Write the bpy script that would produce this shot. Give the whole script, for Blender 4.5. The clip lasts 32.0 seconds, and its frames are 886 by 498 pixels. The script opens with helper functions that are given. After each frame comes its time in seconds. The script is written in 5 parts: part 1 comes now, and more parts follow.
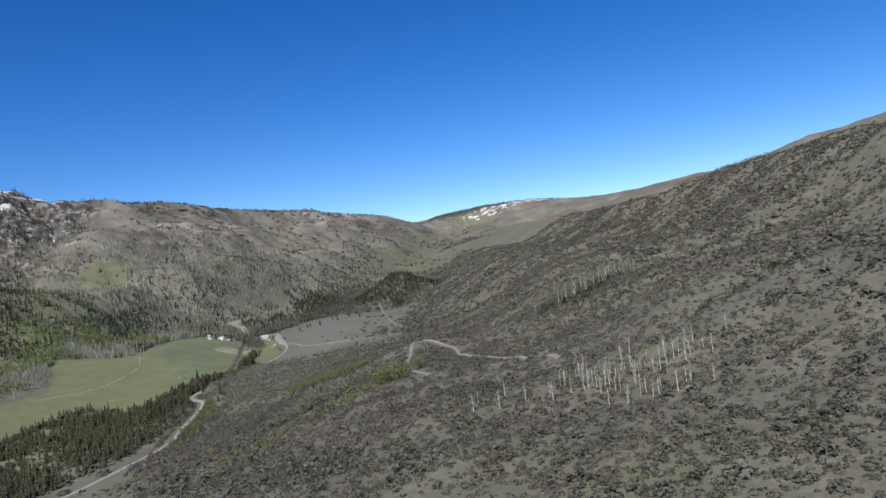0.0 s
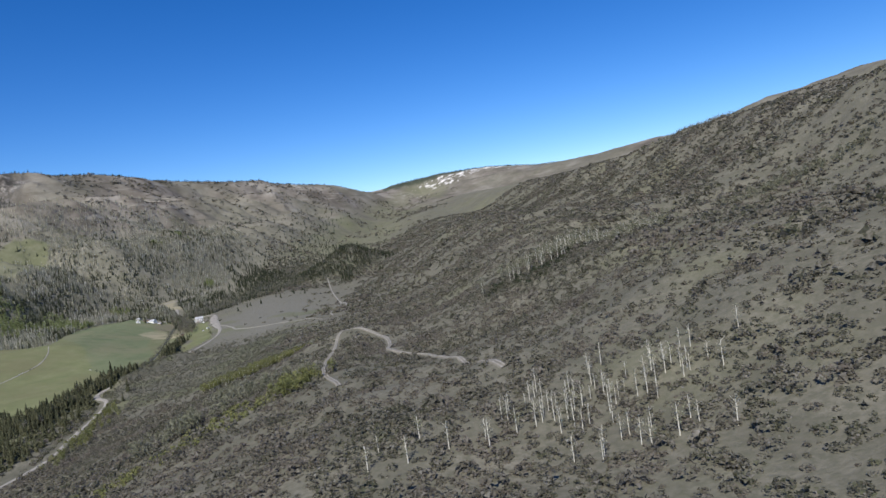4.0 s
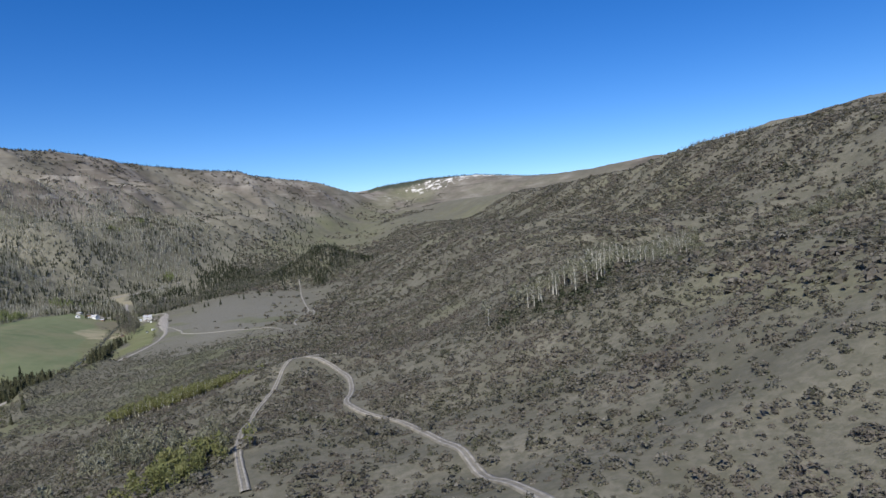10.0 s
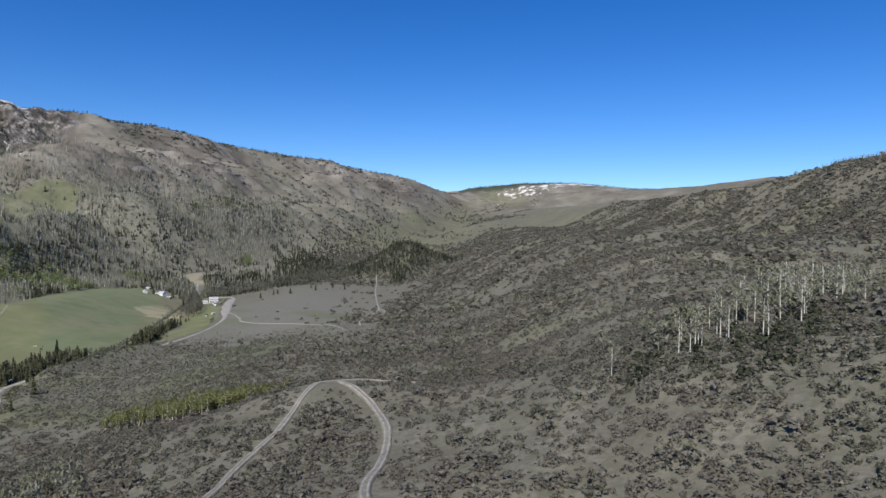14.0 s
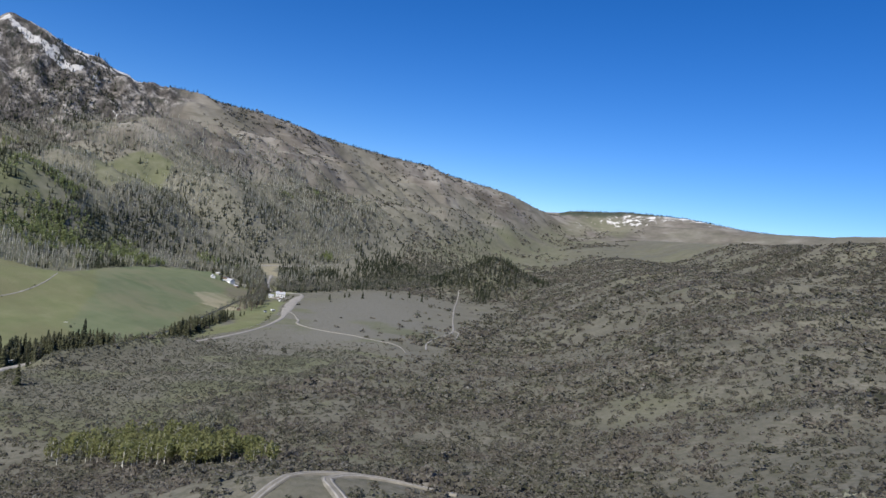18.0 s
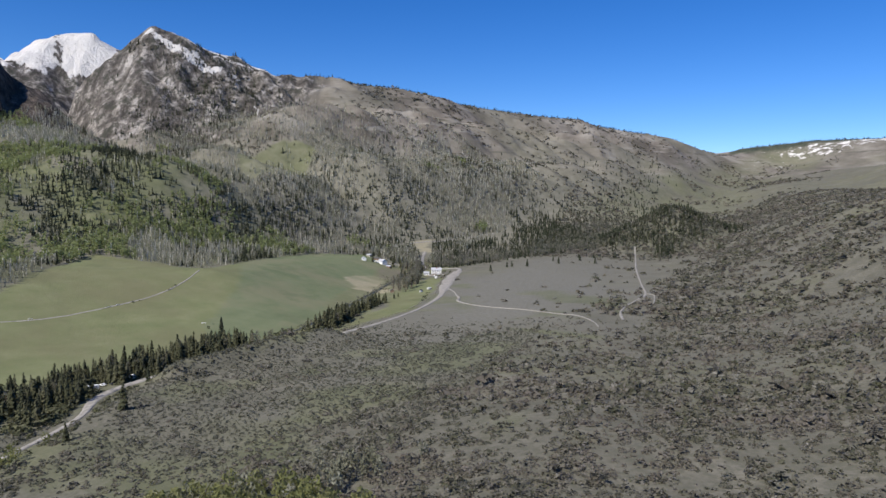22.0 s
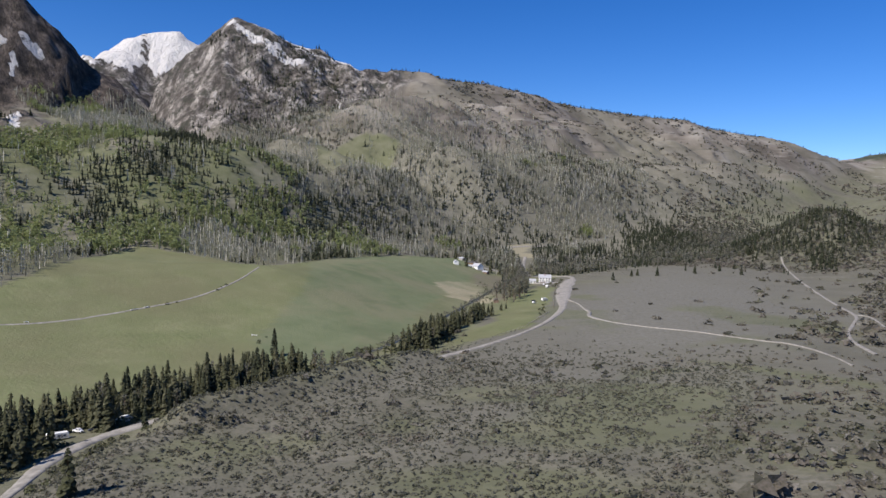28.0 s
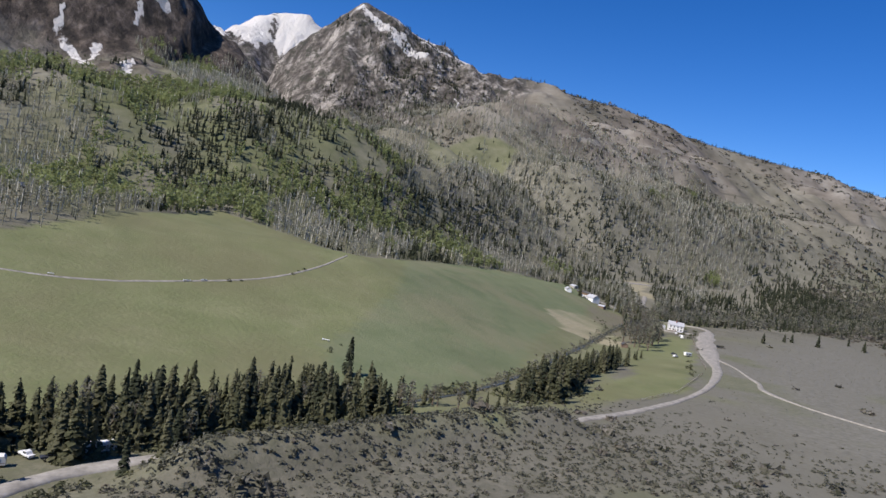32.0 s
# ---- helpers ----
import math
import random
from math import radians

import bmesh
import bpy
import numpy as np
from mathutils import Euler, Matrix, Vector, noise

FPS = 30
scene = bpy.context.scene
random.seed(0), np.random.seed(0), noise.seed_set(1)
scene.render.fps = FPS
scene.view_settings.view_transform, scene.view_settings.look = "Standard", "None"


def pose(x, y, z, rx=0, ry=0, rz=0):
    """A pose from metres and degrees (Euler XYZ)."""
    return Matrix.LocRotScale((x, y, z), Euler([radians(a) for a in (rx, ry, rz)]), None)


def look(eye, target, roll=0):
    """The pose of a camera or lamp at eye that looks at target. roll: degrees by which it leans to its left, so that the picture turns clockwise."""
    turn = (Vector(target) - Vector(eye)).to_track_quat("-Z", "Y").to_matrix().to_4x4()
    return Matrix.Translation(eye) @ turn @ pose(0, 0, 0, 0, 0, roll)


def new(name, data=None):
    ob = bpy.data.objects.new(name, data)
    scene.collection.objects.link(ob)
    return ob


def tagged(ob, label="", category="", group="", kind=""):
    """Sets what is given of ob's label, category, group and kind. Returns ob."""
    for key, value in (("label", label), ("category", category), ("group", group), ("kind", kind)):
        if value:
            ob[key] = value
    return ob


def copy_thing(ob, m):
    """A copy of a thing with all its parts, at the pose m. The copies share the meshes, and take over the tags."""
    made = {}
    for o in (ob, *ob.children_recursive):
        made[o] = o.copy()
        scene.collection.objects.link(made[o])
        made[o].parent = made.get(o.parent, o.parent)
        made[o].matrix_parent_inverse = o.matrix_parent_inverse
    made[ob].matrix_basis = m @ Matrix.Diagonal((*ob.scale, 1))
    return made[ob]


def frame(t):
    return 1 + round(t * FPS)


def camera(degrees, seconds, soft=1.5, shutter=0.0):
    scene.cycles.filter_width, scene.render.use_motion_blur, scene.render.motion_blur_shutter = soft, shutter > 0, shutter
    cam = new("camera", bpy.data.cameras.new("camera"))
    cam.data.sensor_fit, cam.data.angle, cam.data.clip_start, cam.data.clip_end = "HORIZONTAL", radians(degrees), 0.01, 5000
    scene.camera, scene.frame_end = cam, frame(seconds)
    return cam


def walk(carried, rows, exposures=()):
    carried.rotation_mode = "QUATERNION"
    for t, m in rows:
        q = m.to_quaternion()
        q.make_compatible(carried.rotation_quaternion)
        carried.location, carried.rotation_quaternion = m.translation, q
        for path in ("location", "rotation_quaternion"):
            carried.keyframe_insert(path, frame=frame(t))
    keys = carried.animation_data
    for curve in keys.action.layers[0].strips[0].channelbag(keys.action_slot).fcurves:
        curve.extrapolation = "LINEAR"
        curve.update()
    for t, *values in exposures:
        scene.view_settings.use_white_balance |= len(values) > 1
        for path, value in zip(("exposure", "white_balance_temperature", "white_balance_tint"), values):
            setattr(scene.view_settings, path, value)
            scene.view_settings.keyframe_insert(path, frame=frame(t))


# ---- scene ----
cam = camera(67, 32.0, soft=1.5)
# seconds, place in metres, turn in degrees
PATH = [
    (0, -0.0, 0.0, 153.8, 90.50, 7.00, -2.88),
    (0.5, 3.8, 14.3, 153.0, 90.21, 8.40, -3.59),
    (1, 7.8, 28.5, 152.3, 90.17, 8.14, -4.06),
    (1.5, 11.9, 42.3, 151.7, 88.75, 8.76, -4.10),
    (2, 16.1, 55.8, 151.3, 88.15, 9.26, -4.14),
    (2.5, 20.3, 69.1, 151.1, 87.81, 9.11, -4.42),
    (3, 24.4, 82.2, 151.1, 87.06, 8.52, -5.05),
    (3.5, 28.2, 95.2, 151.2, 87.50, 9.26, -5.92),
    (5.5, 39.4, 147.6, 152.1, 87.40, 2.55, -7.36),
    (6, 40.1, 160.6, 151.9, 87.59, 4.97, -6.52),
    (6.5, 40.1, 173.4, 151.5, 88.83, 5.10, -5.61),
    (7, 40.0, 185.9, 150.8, 89.34, 3.95, -5.32),
    (7.5, 40.1, 198.1, 149.9, 89.68, 3.24, -5.57),
    (8, 40.2, 210.1, 149.0, 90.25, 4.31, -5.95),
    (8.5, 40.5, 222.2, 148.2, 90.36, 6.57, -6.40),
    (9, 40.7, 234.6, 147.5, 89.48, 5.49, -7.00),
    (9.5, 40.9, 247.8, 146.8, 89.11, 3.58, -7.50),
    (10, 41.1, 261.7, 145.9, 88.00, 4.26, -7.67),
    (10.5, 41.0, 276.5, 144.6, 87.35, 4.78, -7.39),
    (11, 40.9, 292.0, 143.0, 88.83, 2.80, -6.44),
    (11.5, 41.3, 308.4, 141.5, 90.17, 2.70, -5.53),
    (12, 42.4, 325.6, 140.1, 89.97, 3.31, -4.59),
    (12.5, 44.2, 343.1, 139.0, 88.40, 3.10, -3.68),
    (13, 46.5, 360.5, 138.0, 87.68, 2.11, -2.74),
    (13.5, 49.1, 377.4, 137.2, 88.07, 1.04, -1.58),
    (14, 52.0, 394.0, 136.6, 88.72, -0.74, -0.08),
    (14.5, 54.6, 410.4, 136.4, 88.27, 1.24, 1.33),
    (15, 56.8, 426.7, 136.4, 88.20, 2.30, 2.76),
    (15.5, 58.2, 443.1, 136.4, 88.09, 3.98, 3.97),
    (17.5, 56.2, 511.8, 136.2, 89.97, -7.01, 7.36),
    (18, 53.2, 529.1, 135.2, 89.48, -7.73, 8.01),
    (18.5, 49.2, 546.6, 133.8, 88.57, -7.29, 8.85),
    (19, 44.5, 564.3, 132.1, 88.23, -7.01, 10.16),
    (19.5, 39.2, 582.4, 129.8, 88.56, -6.70, 11.70),
    (20, 33.4, 600.5, 127.1, 88.64, -3.29, 13.50),
    (20.5, 27.2, 618.6, 124.1, 87.91, -0.50, 15.51),
    (21, 20.4, 636.3, 120.8, 86.67, 1.31, 17.43),
    (21.5, 12.8, 653.2, 117.5, 85.93, 2.26, 19.21),
    (22, 4.6, 669.1, 113.9, 86.11, -0.73, 20.76),
    (22.5, -4.3, 684.0, 110.3, 86.23, -3.69, 21.51),
    (23, -13.4, 698.0, 106.5, 85.50, -0.81, 21.61),
    (23.5, -22.3, 711.5, 102.9, 85.27, 1.62, 22.09),
    (24, -30.9, 724.4, 99.5, 85.33, 2.15, 22.71),
    (24.5, -39.2, 736.8, 96.5, 85.42, 2.15, 23.12),
    (26.5, -70.5, 783.4, 90.4, 86.53, -2.19, 24.20),
    (27, -78.4, 794.9, 89.3, 86.02, -3.30, 25.39),
    (27.5, -86.4, 806.2, 88.3, 85.97, -2.13, 26.48),
    (28, -94.4, 817.5, 87.1, 87.07, -1.60, 27.48),
    (28.5, -102.6, 828.7, 85.7, 87.70, -2.04, 28.36),
    (29, -110.9, 840.0, 84.1, 87.79, -4.01, 29.34),
    (29.5, -120.1, 851.2, 82.2, 87.40, -6.12, 30.39),
    (30, -130.0, 862.4, 80.3, 86.83, -4.51, 31.04),
    (30.5, -140.7, 873.5, 78.4, 87.37, -5.67, 31.99),
    (31, -152.0, 884.4, 76.5, 88.08, -6.63, 32.98),
    (31.5, -163.5, 895.3, 74.5, 88.25, -8.58, 34.00),
    (32, -175.0, 906.2, 72.3, 87.78, -10.52, 35.34),
]
walk(cam, [(r[0], pose(*r[1:])) for r in PATH], exposures=[(0.0, 0.26, 6400, 8), (15.0, 0.26, 6400, 8), (18.0, 0.29, 6400, 8), (24.0, 0.34, 6500, 11), (32.0, 0.33, 6550, 12)])

# ---- light ----
SUN_FROM = Vector((-0.30, -0.78, 0.80)).normalized()
world = bpy.data.worlds.new("sky")
scene.world = world
world.use_nodes = True
wn = world.node_tree
wn.nodes.clear()
sky = wn.nodes.new("ShaderNodeTexSky")
sky.sky_type = "NISHITA"
sky.sun_disc = False
sky.sun_elevation = math.asin(SUN_FROM.z)
sky.sun_rotation = math.atan2(SUN_FROM.x, SUN_FROM.y)
sky.altitude = 2300
sky.air_density = 1.0
sky.dust_density = 0.0
sky.ozone_density = 4.0
bg = wn.nodes.new("ShaderNodeBackground")
bg.inputs["Strength"].default_value = 0.112
wout = wn.nodes.new("ShaderNodeOutputWorld")
deep = wn.nodes.new("ShaderNodeHueSaturation")
deep.inputs["Saturation"].default_value = 1.32
deep.inputs["Hue"].default_value = 0.512
wn.links.new(sky.outputs[0], deep.inputs["Color"])
wn.links.new(deep.outputs[0], bg.inputs[0])
wn.links.new(bg.outputs[0], wout.inputs[0])
sun = new("sun", bpy.data.lights.new("sun", "SUN"))
sun.data.energy = 4.6
sun.data.angle = radians(0.55)
sun.data.color = (1.0, 0.95, 0.88)
sun.matrix_world = look(SUN_FROM * 100, (0, 0, 0))


# ---- materials ----
def mat(name, build):
    m = bpy.data.materials.new(name)
    m.use_nodes = True
    nt = m.node_tree
    b = nt.nodes["Principled BSDF"]
    b.inputs["Roughness"].default_value = 0.9
    b.inputs["Specular IOR Level"].default_value = 0.2
    build(nt, b)
    return m


def nd(nt, kind, **ins):
    n = nt.nodes.new(kind)
    for key, value in ins.items():
        n.inputs[key.replace("_", " ")].default_value = value
    return n


def noise_tex(nt, scale, detail=4.0, rough=0.6):
    co = nt.nodes.new("ShaderNodeNewGeometry")
    n = nd(nt, "ShaderNodeTexNoise", Scale=scale, Detail=detail, Roughness=rough)
    nt.links.new(co.outputs["Position"], n.inputs["Vector"])
    return n.outputs["Fac"]


def ramp(nt, fac, stops):
    r = nt.nodes.new("ShaderNodeValToRGB")
    r.color_ramp.elements[0].position, r.color_ramp.elements[0].color = stops[0][0], (*stops[0][1], 1)
    r.color_ramp.elements[1].position, r.color_ramp.elements[1].color = stops[-1][0], (*stops[-1][1], 1)
    for p, c in stops[1:-1]:
        e = r.color_ramp.elements.new(p)
        e.color = (*c, 1)
    nt.links.new(fac, r.inputs[0])
    return r.outputs[0]


def mix(nt, fac, a, b):
    m = nt.nodes.new("ShaderNodeMix")
    m.data_type = "RGBA"
    for sock, v in ((m.inputs[0], fac), (m.inputs[6], a), (m.inputs[7], b)):
        if isinstance(v, (tuple, float)):
            sock.default_value = v if isinstance(v, float) else (*v, 1)
        else:
            nt.links.new(v, sock)
    return m.outputs[2]


def bump(nt, b, fac, dist, strength=0.6):
    n = nd(nt, "ShaderNodeBump", Strength=strength, Distance=dist)
    nt.links.new(fac, n.inputs["Height"])
    nt.links.new(n.outputs[0], b.inputs["Normal"])


def plain(name, col, var=0.25, scale=0.8, rough=0.85, metal=0.0):
    def build(nt, b):
        n = noise_tex(nt, scale)
        lo, hi = [max(c * (1 - var), 0) for c in col], [min(c * (1 + var), 1) for c in col]
        nt.links.new(ramp(nt, n, [(0.3, lo), (0.7, hi)]), b.inputs["Base Color"])
        b.inputs["Roughness"].default_value = rough
        b.inputs["Metallic"].default_value = metal
    return mat(name, build)


def attr(nt, name):
    a = nt.nodes.new("ShaderNodeAttribute")
    a.attribute_name = name
    return a.outputs["Fac"]


def island(name, cols, rough=0.9, inner=0.55, thin=0.3, drift=None):
    """Foliage: each plant takes its own shade."""
    def build(nt, b):
        g, o = nt.nodes.new("ShaderNodeNewGeometry"), nt.nodes.new("ShaderNodeObjectInfo")
        # each plant of a stand carries its own shade; single trees take theirs from the object
        whole = nd(nt, "ShaderNodeMath")
        whole.operation = "ADD"
        nt.links.new(attr(nt, "shade"), whole.inputs[0])
        nt.links.new(o.outputs["Random"], whole.inputs[1])
        leafy = nd(nt, "ShaderNodeMath")
        leafy.operation = "MULTIPLY_ADD"
        leafy.inputs[1].default_value = 0.22
        nt.links.new(g.outputs["Random Per Island"], leafy.inputs[0])
        nt.links.new(whole.outputs[0], leafy.inputs[2])
        turn = nd(nt, "ShaderNodeMath")
        turn.operation = "FRACT"
        nt.links.new(leafy.outputs[0], turn.inputs[0])
        c = ramp(nt, turn.outputs[0], [(i / (len(cols) - 1), c) for i, c in enumerate(cols)])
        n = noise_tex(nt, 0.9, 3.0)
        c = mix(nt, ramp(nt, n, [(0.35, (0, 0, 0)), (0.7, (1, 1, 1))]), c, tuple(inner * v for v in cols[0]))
        if drift:
            # whole stretches of the slope lean to another shade
            c = mix(nt, ramp(nt, noise_tex(nt, 0.022, 3.0), [(0.46, (0, 0, 0)), (0.62, (0.45, 0.45, 0.45))]), c, drift)
        nt.links.new(c, b.inputs["Base Color"])
        b.inputs["Roughness"].default_value = rough
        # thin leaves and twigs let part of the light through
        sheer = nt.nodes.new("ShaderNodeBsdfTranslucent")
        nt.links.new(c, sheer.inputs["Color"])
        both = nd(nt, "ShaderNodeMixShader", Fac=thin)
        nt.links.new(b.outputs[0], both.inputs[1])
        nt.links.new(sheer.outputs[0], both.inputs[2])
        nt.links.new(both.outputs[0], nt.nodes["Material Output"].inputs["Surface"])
    return mat(name, build)


def lie(nt, value, lo, hi):
    """0 to 1 as the value goes from lo to hi."""
    m = nd(nt, "ShaderNodeMapRange")
    m.inputs["From Min"].default_value, m.inputs["From Max"].default_value = lo, hi
    nt.links.new(value, m.inputs["Value"])
    return m.outputs[0]


def stretched(nt, scale, detail=6.0, rough=0.6):
    """Noise drawn out along the axes by the three scales."""
    g = nt.nodes.new("ShaderNodeNewGeometry")
    m = nd(nt, "ShaderNodeVectorMath")
    m.operation = "MULTIPLY"
    m.inputs[1].default_value = scale
    nt.links.new(g.outputs["Position"], m.inputs[0])
    n = nd(nt, "ShaderNodeTexNoise", Scale=1.0, Detail=detail, Roughness=rough)
    nt.links.new(m.outputs[0], n.inputs["Vector"])
    return n.outputs["Fac"]


def ground_mat(nt, b):
    big, mid, fine = noise_tex(nt, 0.006, 5.0), noise_tex(nt, 0.035, 6.0, 0.65), noise_tex(nt, 0.35, 5.0, 0.7)
    scrub = ramp(nt, mid, [(0.32, (0.11, 0.103, 0.076)), (0.5, (0.152, 0.141, 0.106)), (0.68, (0.196, 0.18, 0.139))])
    scrub = mix(nt, ramp(nt, fine, [(0.42, (0, 0, 0)), (0.60, (0.8, 0.8, 0.8))]), scrub, (0.105, 0.102, 0.072))
    scrub = mix(nt, ramp(nt, big, [(0.55, (0, 0, 0)), (0.72, (0.7, 0.7, 0.7))]), scrub, (0.15, 0.15, 0.085))
    green = ramp(nt, mid, [(0.3, (0.132, 0.146, 0.066)), (0.55, (0.17, 0.178, 0.088)), (0.72, (0.208, 0.208, 0.112))])
    green = mix(nt, ramp(nt, fine, [(0.45, (0, 0, 0)), (0.75, (0.6, 0.6, 0.6))]), green, (0.15, 0.18, 0.07))
    g = nt.nodes.new("ShaderNodeNewGeometry")
    tall = nd(nt, "ShaderNodeVectorMath")
    tall.operation = "MULTIPLY"
    tall.inputs[1].default_value = (0.032, 0.032, 0.015)
    nt.links.new(g.outputs["Position"], tall.inputs[0])
    runs = nd(nt, "ShaderNodeTexNoise", Scale=1.0, Detail=9.0, Roughness=0.7)
    nt.links.new(tall.outputs[0], runs.inputs["Vector"])
    rock = ramp(nt, runs.outputs["Fac"], [(0.38, (0.055, 0.049, 0.042)), (0.46, (0.13, 0.115, 0.1)), (0.52, (0.215, 0.194, 0.17)), (0.58, (0.36, 0.328, 0.29)), (0.65, (0.5, 0.46, 0.41))])
    rock = mix(nt, ramp(nt, noise_tex(nt, 0.075, 8.0, 0.75), [(0.42, (0.8, 0.8, 0.8)), (0.5, (0, 0, 0))]), rock, (0.07, 0.062, 0.053))
    rock = mix(nt, ramp(nt, noise_tex(nt, 0.03, 7.0, 0.72), [(0.53, (0, 0, 0)), (0.6, (0.9, 0.9, 0.9))]), rock, (0.06, 0.06, 0.046))
    forest = ramp(nt, mid, [(0.3, (0.13, 0.124, 0.09)), (0.5, (0.176, 0.166, 0.124)), (0.7, (0.232, 0.216, 0.17))])
    straw = ramp(nt, fine, [(0.3, (0.25, 0.22, 0.14)), (0.7, (0.37, 0.33, 0.22))])
    c = mix(nt, attr(nt, "forest"), scrub, forest)
    c = mix(nt, attr(nt, "tan"), c, ramp(nt, noise_tex(nt, 0.0075, 7.0, 0.6), [(0.36, (0.095, 0.082, 0.066)), (0.46, (0.15, 0.13, 0.107)), (0.55, (0.205, 0.182, 0.15)), (0.66, (0.285, 0.26, 0.22))]))
    ledges = stretched(nt, (0.0032, 0.0032, 0.045), 7.0, 0.68)
    shelf = mix(nt, attr(nt, "tan"), (0.0, 0.0, 0.0), ramp(nt, ledges, [(0.36, (0.8, 0.8, 0.8)), (0.42, (0, 0, 0))]))
    c = mix(nt, shelf, c, (0.075, 0.07, 0.052))
    shelf = mix(nt, attr(nt, "tan"), (0.0, 0.0, 0.0), ramp(nt, ledges, [(0.58, (0, 0, 0)), (0.66, (0.7, 0.7, 0.7))]))
    c = mix(nt, shelf, c, (0.295, 0.274, 0.23))
    c = mix(nt, attr(nt, "sage"), c, ramp(nt, fine, [(0.3, (0.122, 0.117, 0.093)), (0.7, (0.2, 0.19, 0.156))]))
    # dark tone of the far rim's conifers and of the knoll's shaded floor
    c = mix(nt, attr(nt, "wood_dark"), c, ramp(nt, mid, [(0.35, (0.035, 0.042, 0.03)), (0.6, (0.07, 0.075, 0.05))]))
    green = mix(nt, ramp(nt, noise_tex(nt, 0.011, 5.0, 0.6), [(0.42, (0, 0, 0)), (0.66, (0.6, 0.6, 0.6))]), green, (0.15, 0.138, 0.075))
    c = mix(nt, attr(nt, "green"), c, green)
    c = mix(nt, attr(nt, "fresh"), c, ramp(nt, mid, [(0.3, (0.086, 0.1, 0.04)), (0.5, (0.12, 0.13, 0.058)), (0.7, (0.16, 0.16, 0.085))]))
    hay = ramp(nt, mid, [(0.3, (0.122, 0.145, 0.073)), (0.7, (0.165, 0.183, 0.1))])
    hay = mix(nt, ramp(nt, noise_tex(nt, 0.012, 6.0, 0.62), [(0.46, (0, 0, 0)), (0.6, (0.65, 0.65, 0.65))]), hay, (0.19, 0.18, 0.108))
    hay = mix(nt, ramp(nt, noise_tex(nt, 0.02, 5.0, 0.6), [(0.36, (0.5, 0.5, 0.5)), (0.46, (0, 0, 0))]), hay, (0.1, 0.125, 0.062))
    c = mix(nt, attr(nt, "hay"), c, hay)
    c = mix(nt, attr(nt, "yard"), c, ramp(nt, fine, [(0.3, (0.12, 0.105, 0.072)), (0.7, (0.2, 0.178, 0.13))]))
    c = mix(nt, attr(nt, "straw"), c, straw)
    c = mix(nt, attr(nt, "rock"), c, rock)
    cliff = ramp(nt, stretched(nt, (0.05, 0.05, 0.03), 8.0, 0.66), [(0.38, (0.035, 0.03, 0.025)), (0.5, (0.085, 0.068, 0.055)), (0.6, (0.16, 0.13, 0.105)), (0.7, (0.26, 0.215, 0.18))])
    c = mix(nt, attr(nt, "cliff"), c, cliff)
    drift = nd(nt, "ShaderNodeMath")
    drift.operation = "MULTIPLY_ADD"
    drift.inputs[1].default_value = 1.7
    nt.links.new(runs.outputs["Fac"], drift.inputs[0])
    nt.links.new(attr(nt, "snow"), drift.inputs[2])
    c = mix(nt, lie(nt, drift.outputs[0], 1.42, 1.52), c, (0.66, 0.63, 0.59))
    nt.links.new(c, b.inputs["Base Color"])
    b.inputs["Roughness"].default_value = 0.95
    crag = nd(nt, "ShaderNodeMath")
    crag.operation = "MULTIPLY"
    nt.links.new(runs.outputs["Fac"], crag.inputs[0])
    nt.links.new(attr(nt, "rock"), crag.inputs[1])
    bump(nt, b, fine, 0.8, 0.7)
    ribs = nd(nt, "ShaderNodeBump", Strength=0.9, Distance=22.0)
    nt.links.new(crag.outputs[0], ribs.inputs["Height"])
    for link in b.inputs["Normal"].links:
        nt.links.new(ribs.outputs[0], link.from_node.inputs["Normal"])


GROUND = mat("hillside", ground_mat)
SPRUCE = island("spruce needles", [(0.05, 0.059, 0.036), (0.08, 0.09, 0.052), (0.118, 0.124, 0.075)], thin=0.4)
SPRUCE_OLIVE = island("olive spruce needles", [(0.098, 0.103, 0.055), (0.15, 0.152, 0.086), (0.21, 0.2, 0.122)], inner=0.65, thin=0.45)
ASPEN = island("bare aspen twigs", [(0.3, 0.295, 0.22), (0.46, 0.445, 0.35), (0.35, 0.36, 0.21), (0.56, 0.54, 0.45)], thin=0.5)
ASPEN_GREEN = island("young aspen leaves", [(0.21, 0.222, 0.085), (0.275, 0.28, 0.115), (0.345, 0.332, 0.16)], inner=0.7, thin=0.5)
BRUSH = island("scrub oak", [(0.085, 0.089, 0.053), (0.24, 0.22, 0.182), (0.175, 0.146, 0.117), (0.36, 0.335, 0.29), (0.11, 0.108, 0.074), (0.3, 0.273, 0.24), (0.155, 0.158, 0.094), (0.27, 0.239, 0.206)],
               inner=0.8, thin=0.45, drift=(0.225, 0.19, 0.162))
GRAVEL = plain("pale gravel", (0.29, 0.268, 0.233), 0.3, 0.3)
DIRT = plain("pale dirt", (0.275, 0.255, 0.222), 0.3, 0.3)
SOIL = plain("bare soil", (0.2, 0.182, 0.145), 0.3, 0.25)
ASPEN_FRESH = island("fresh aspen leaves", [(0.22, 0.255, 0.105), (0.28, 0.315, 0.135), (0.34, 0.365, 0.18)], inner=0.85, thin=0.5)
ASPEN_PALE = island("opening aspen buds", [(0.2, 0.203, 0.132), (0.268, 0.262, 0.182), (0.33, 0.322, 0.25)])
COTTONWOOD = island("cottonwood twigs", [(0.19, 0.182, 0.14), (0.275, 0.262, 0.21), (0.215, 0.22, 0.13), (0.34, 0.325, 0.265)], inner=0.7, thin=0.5)
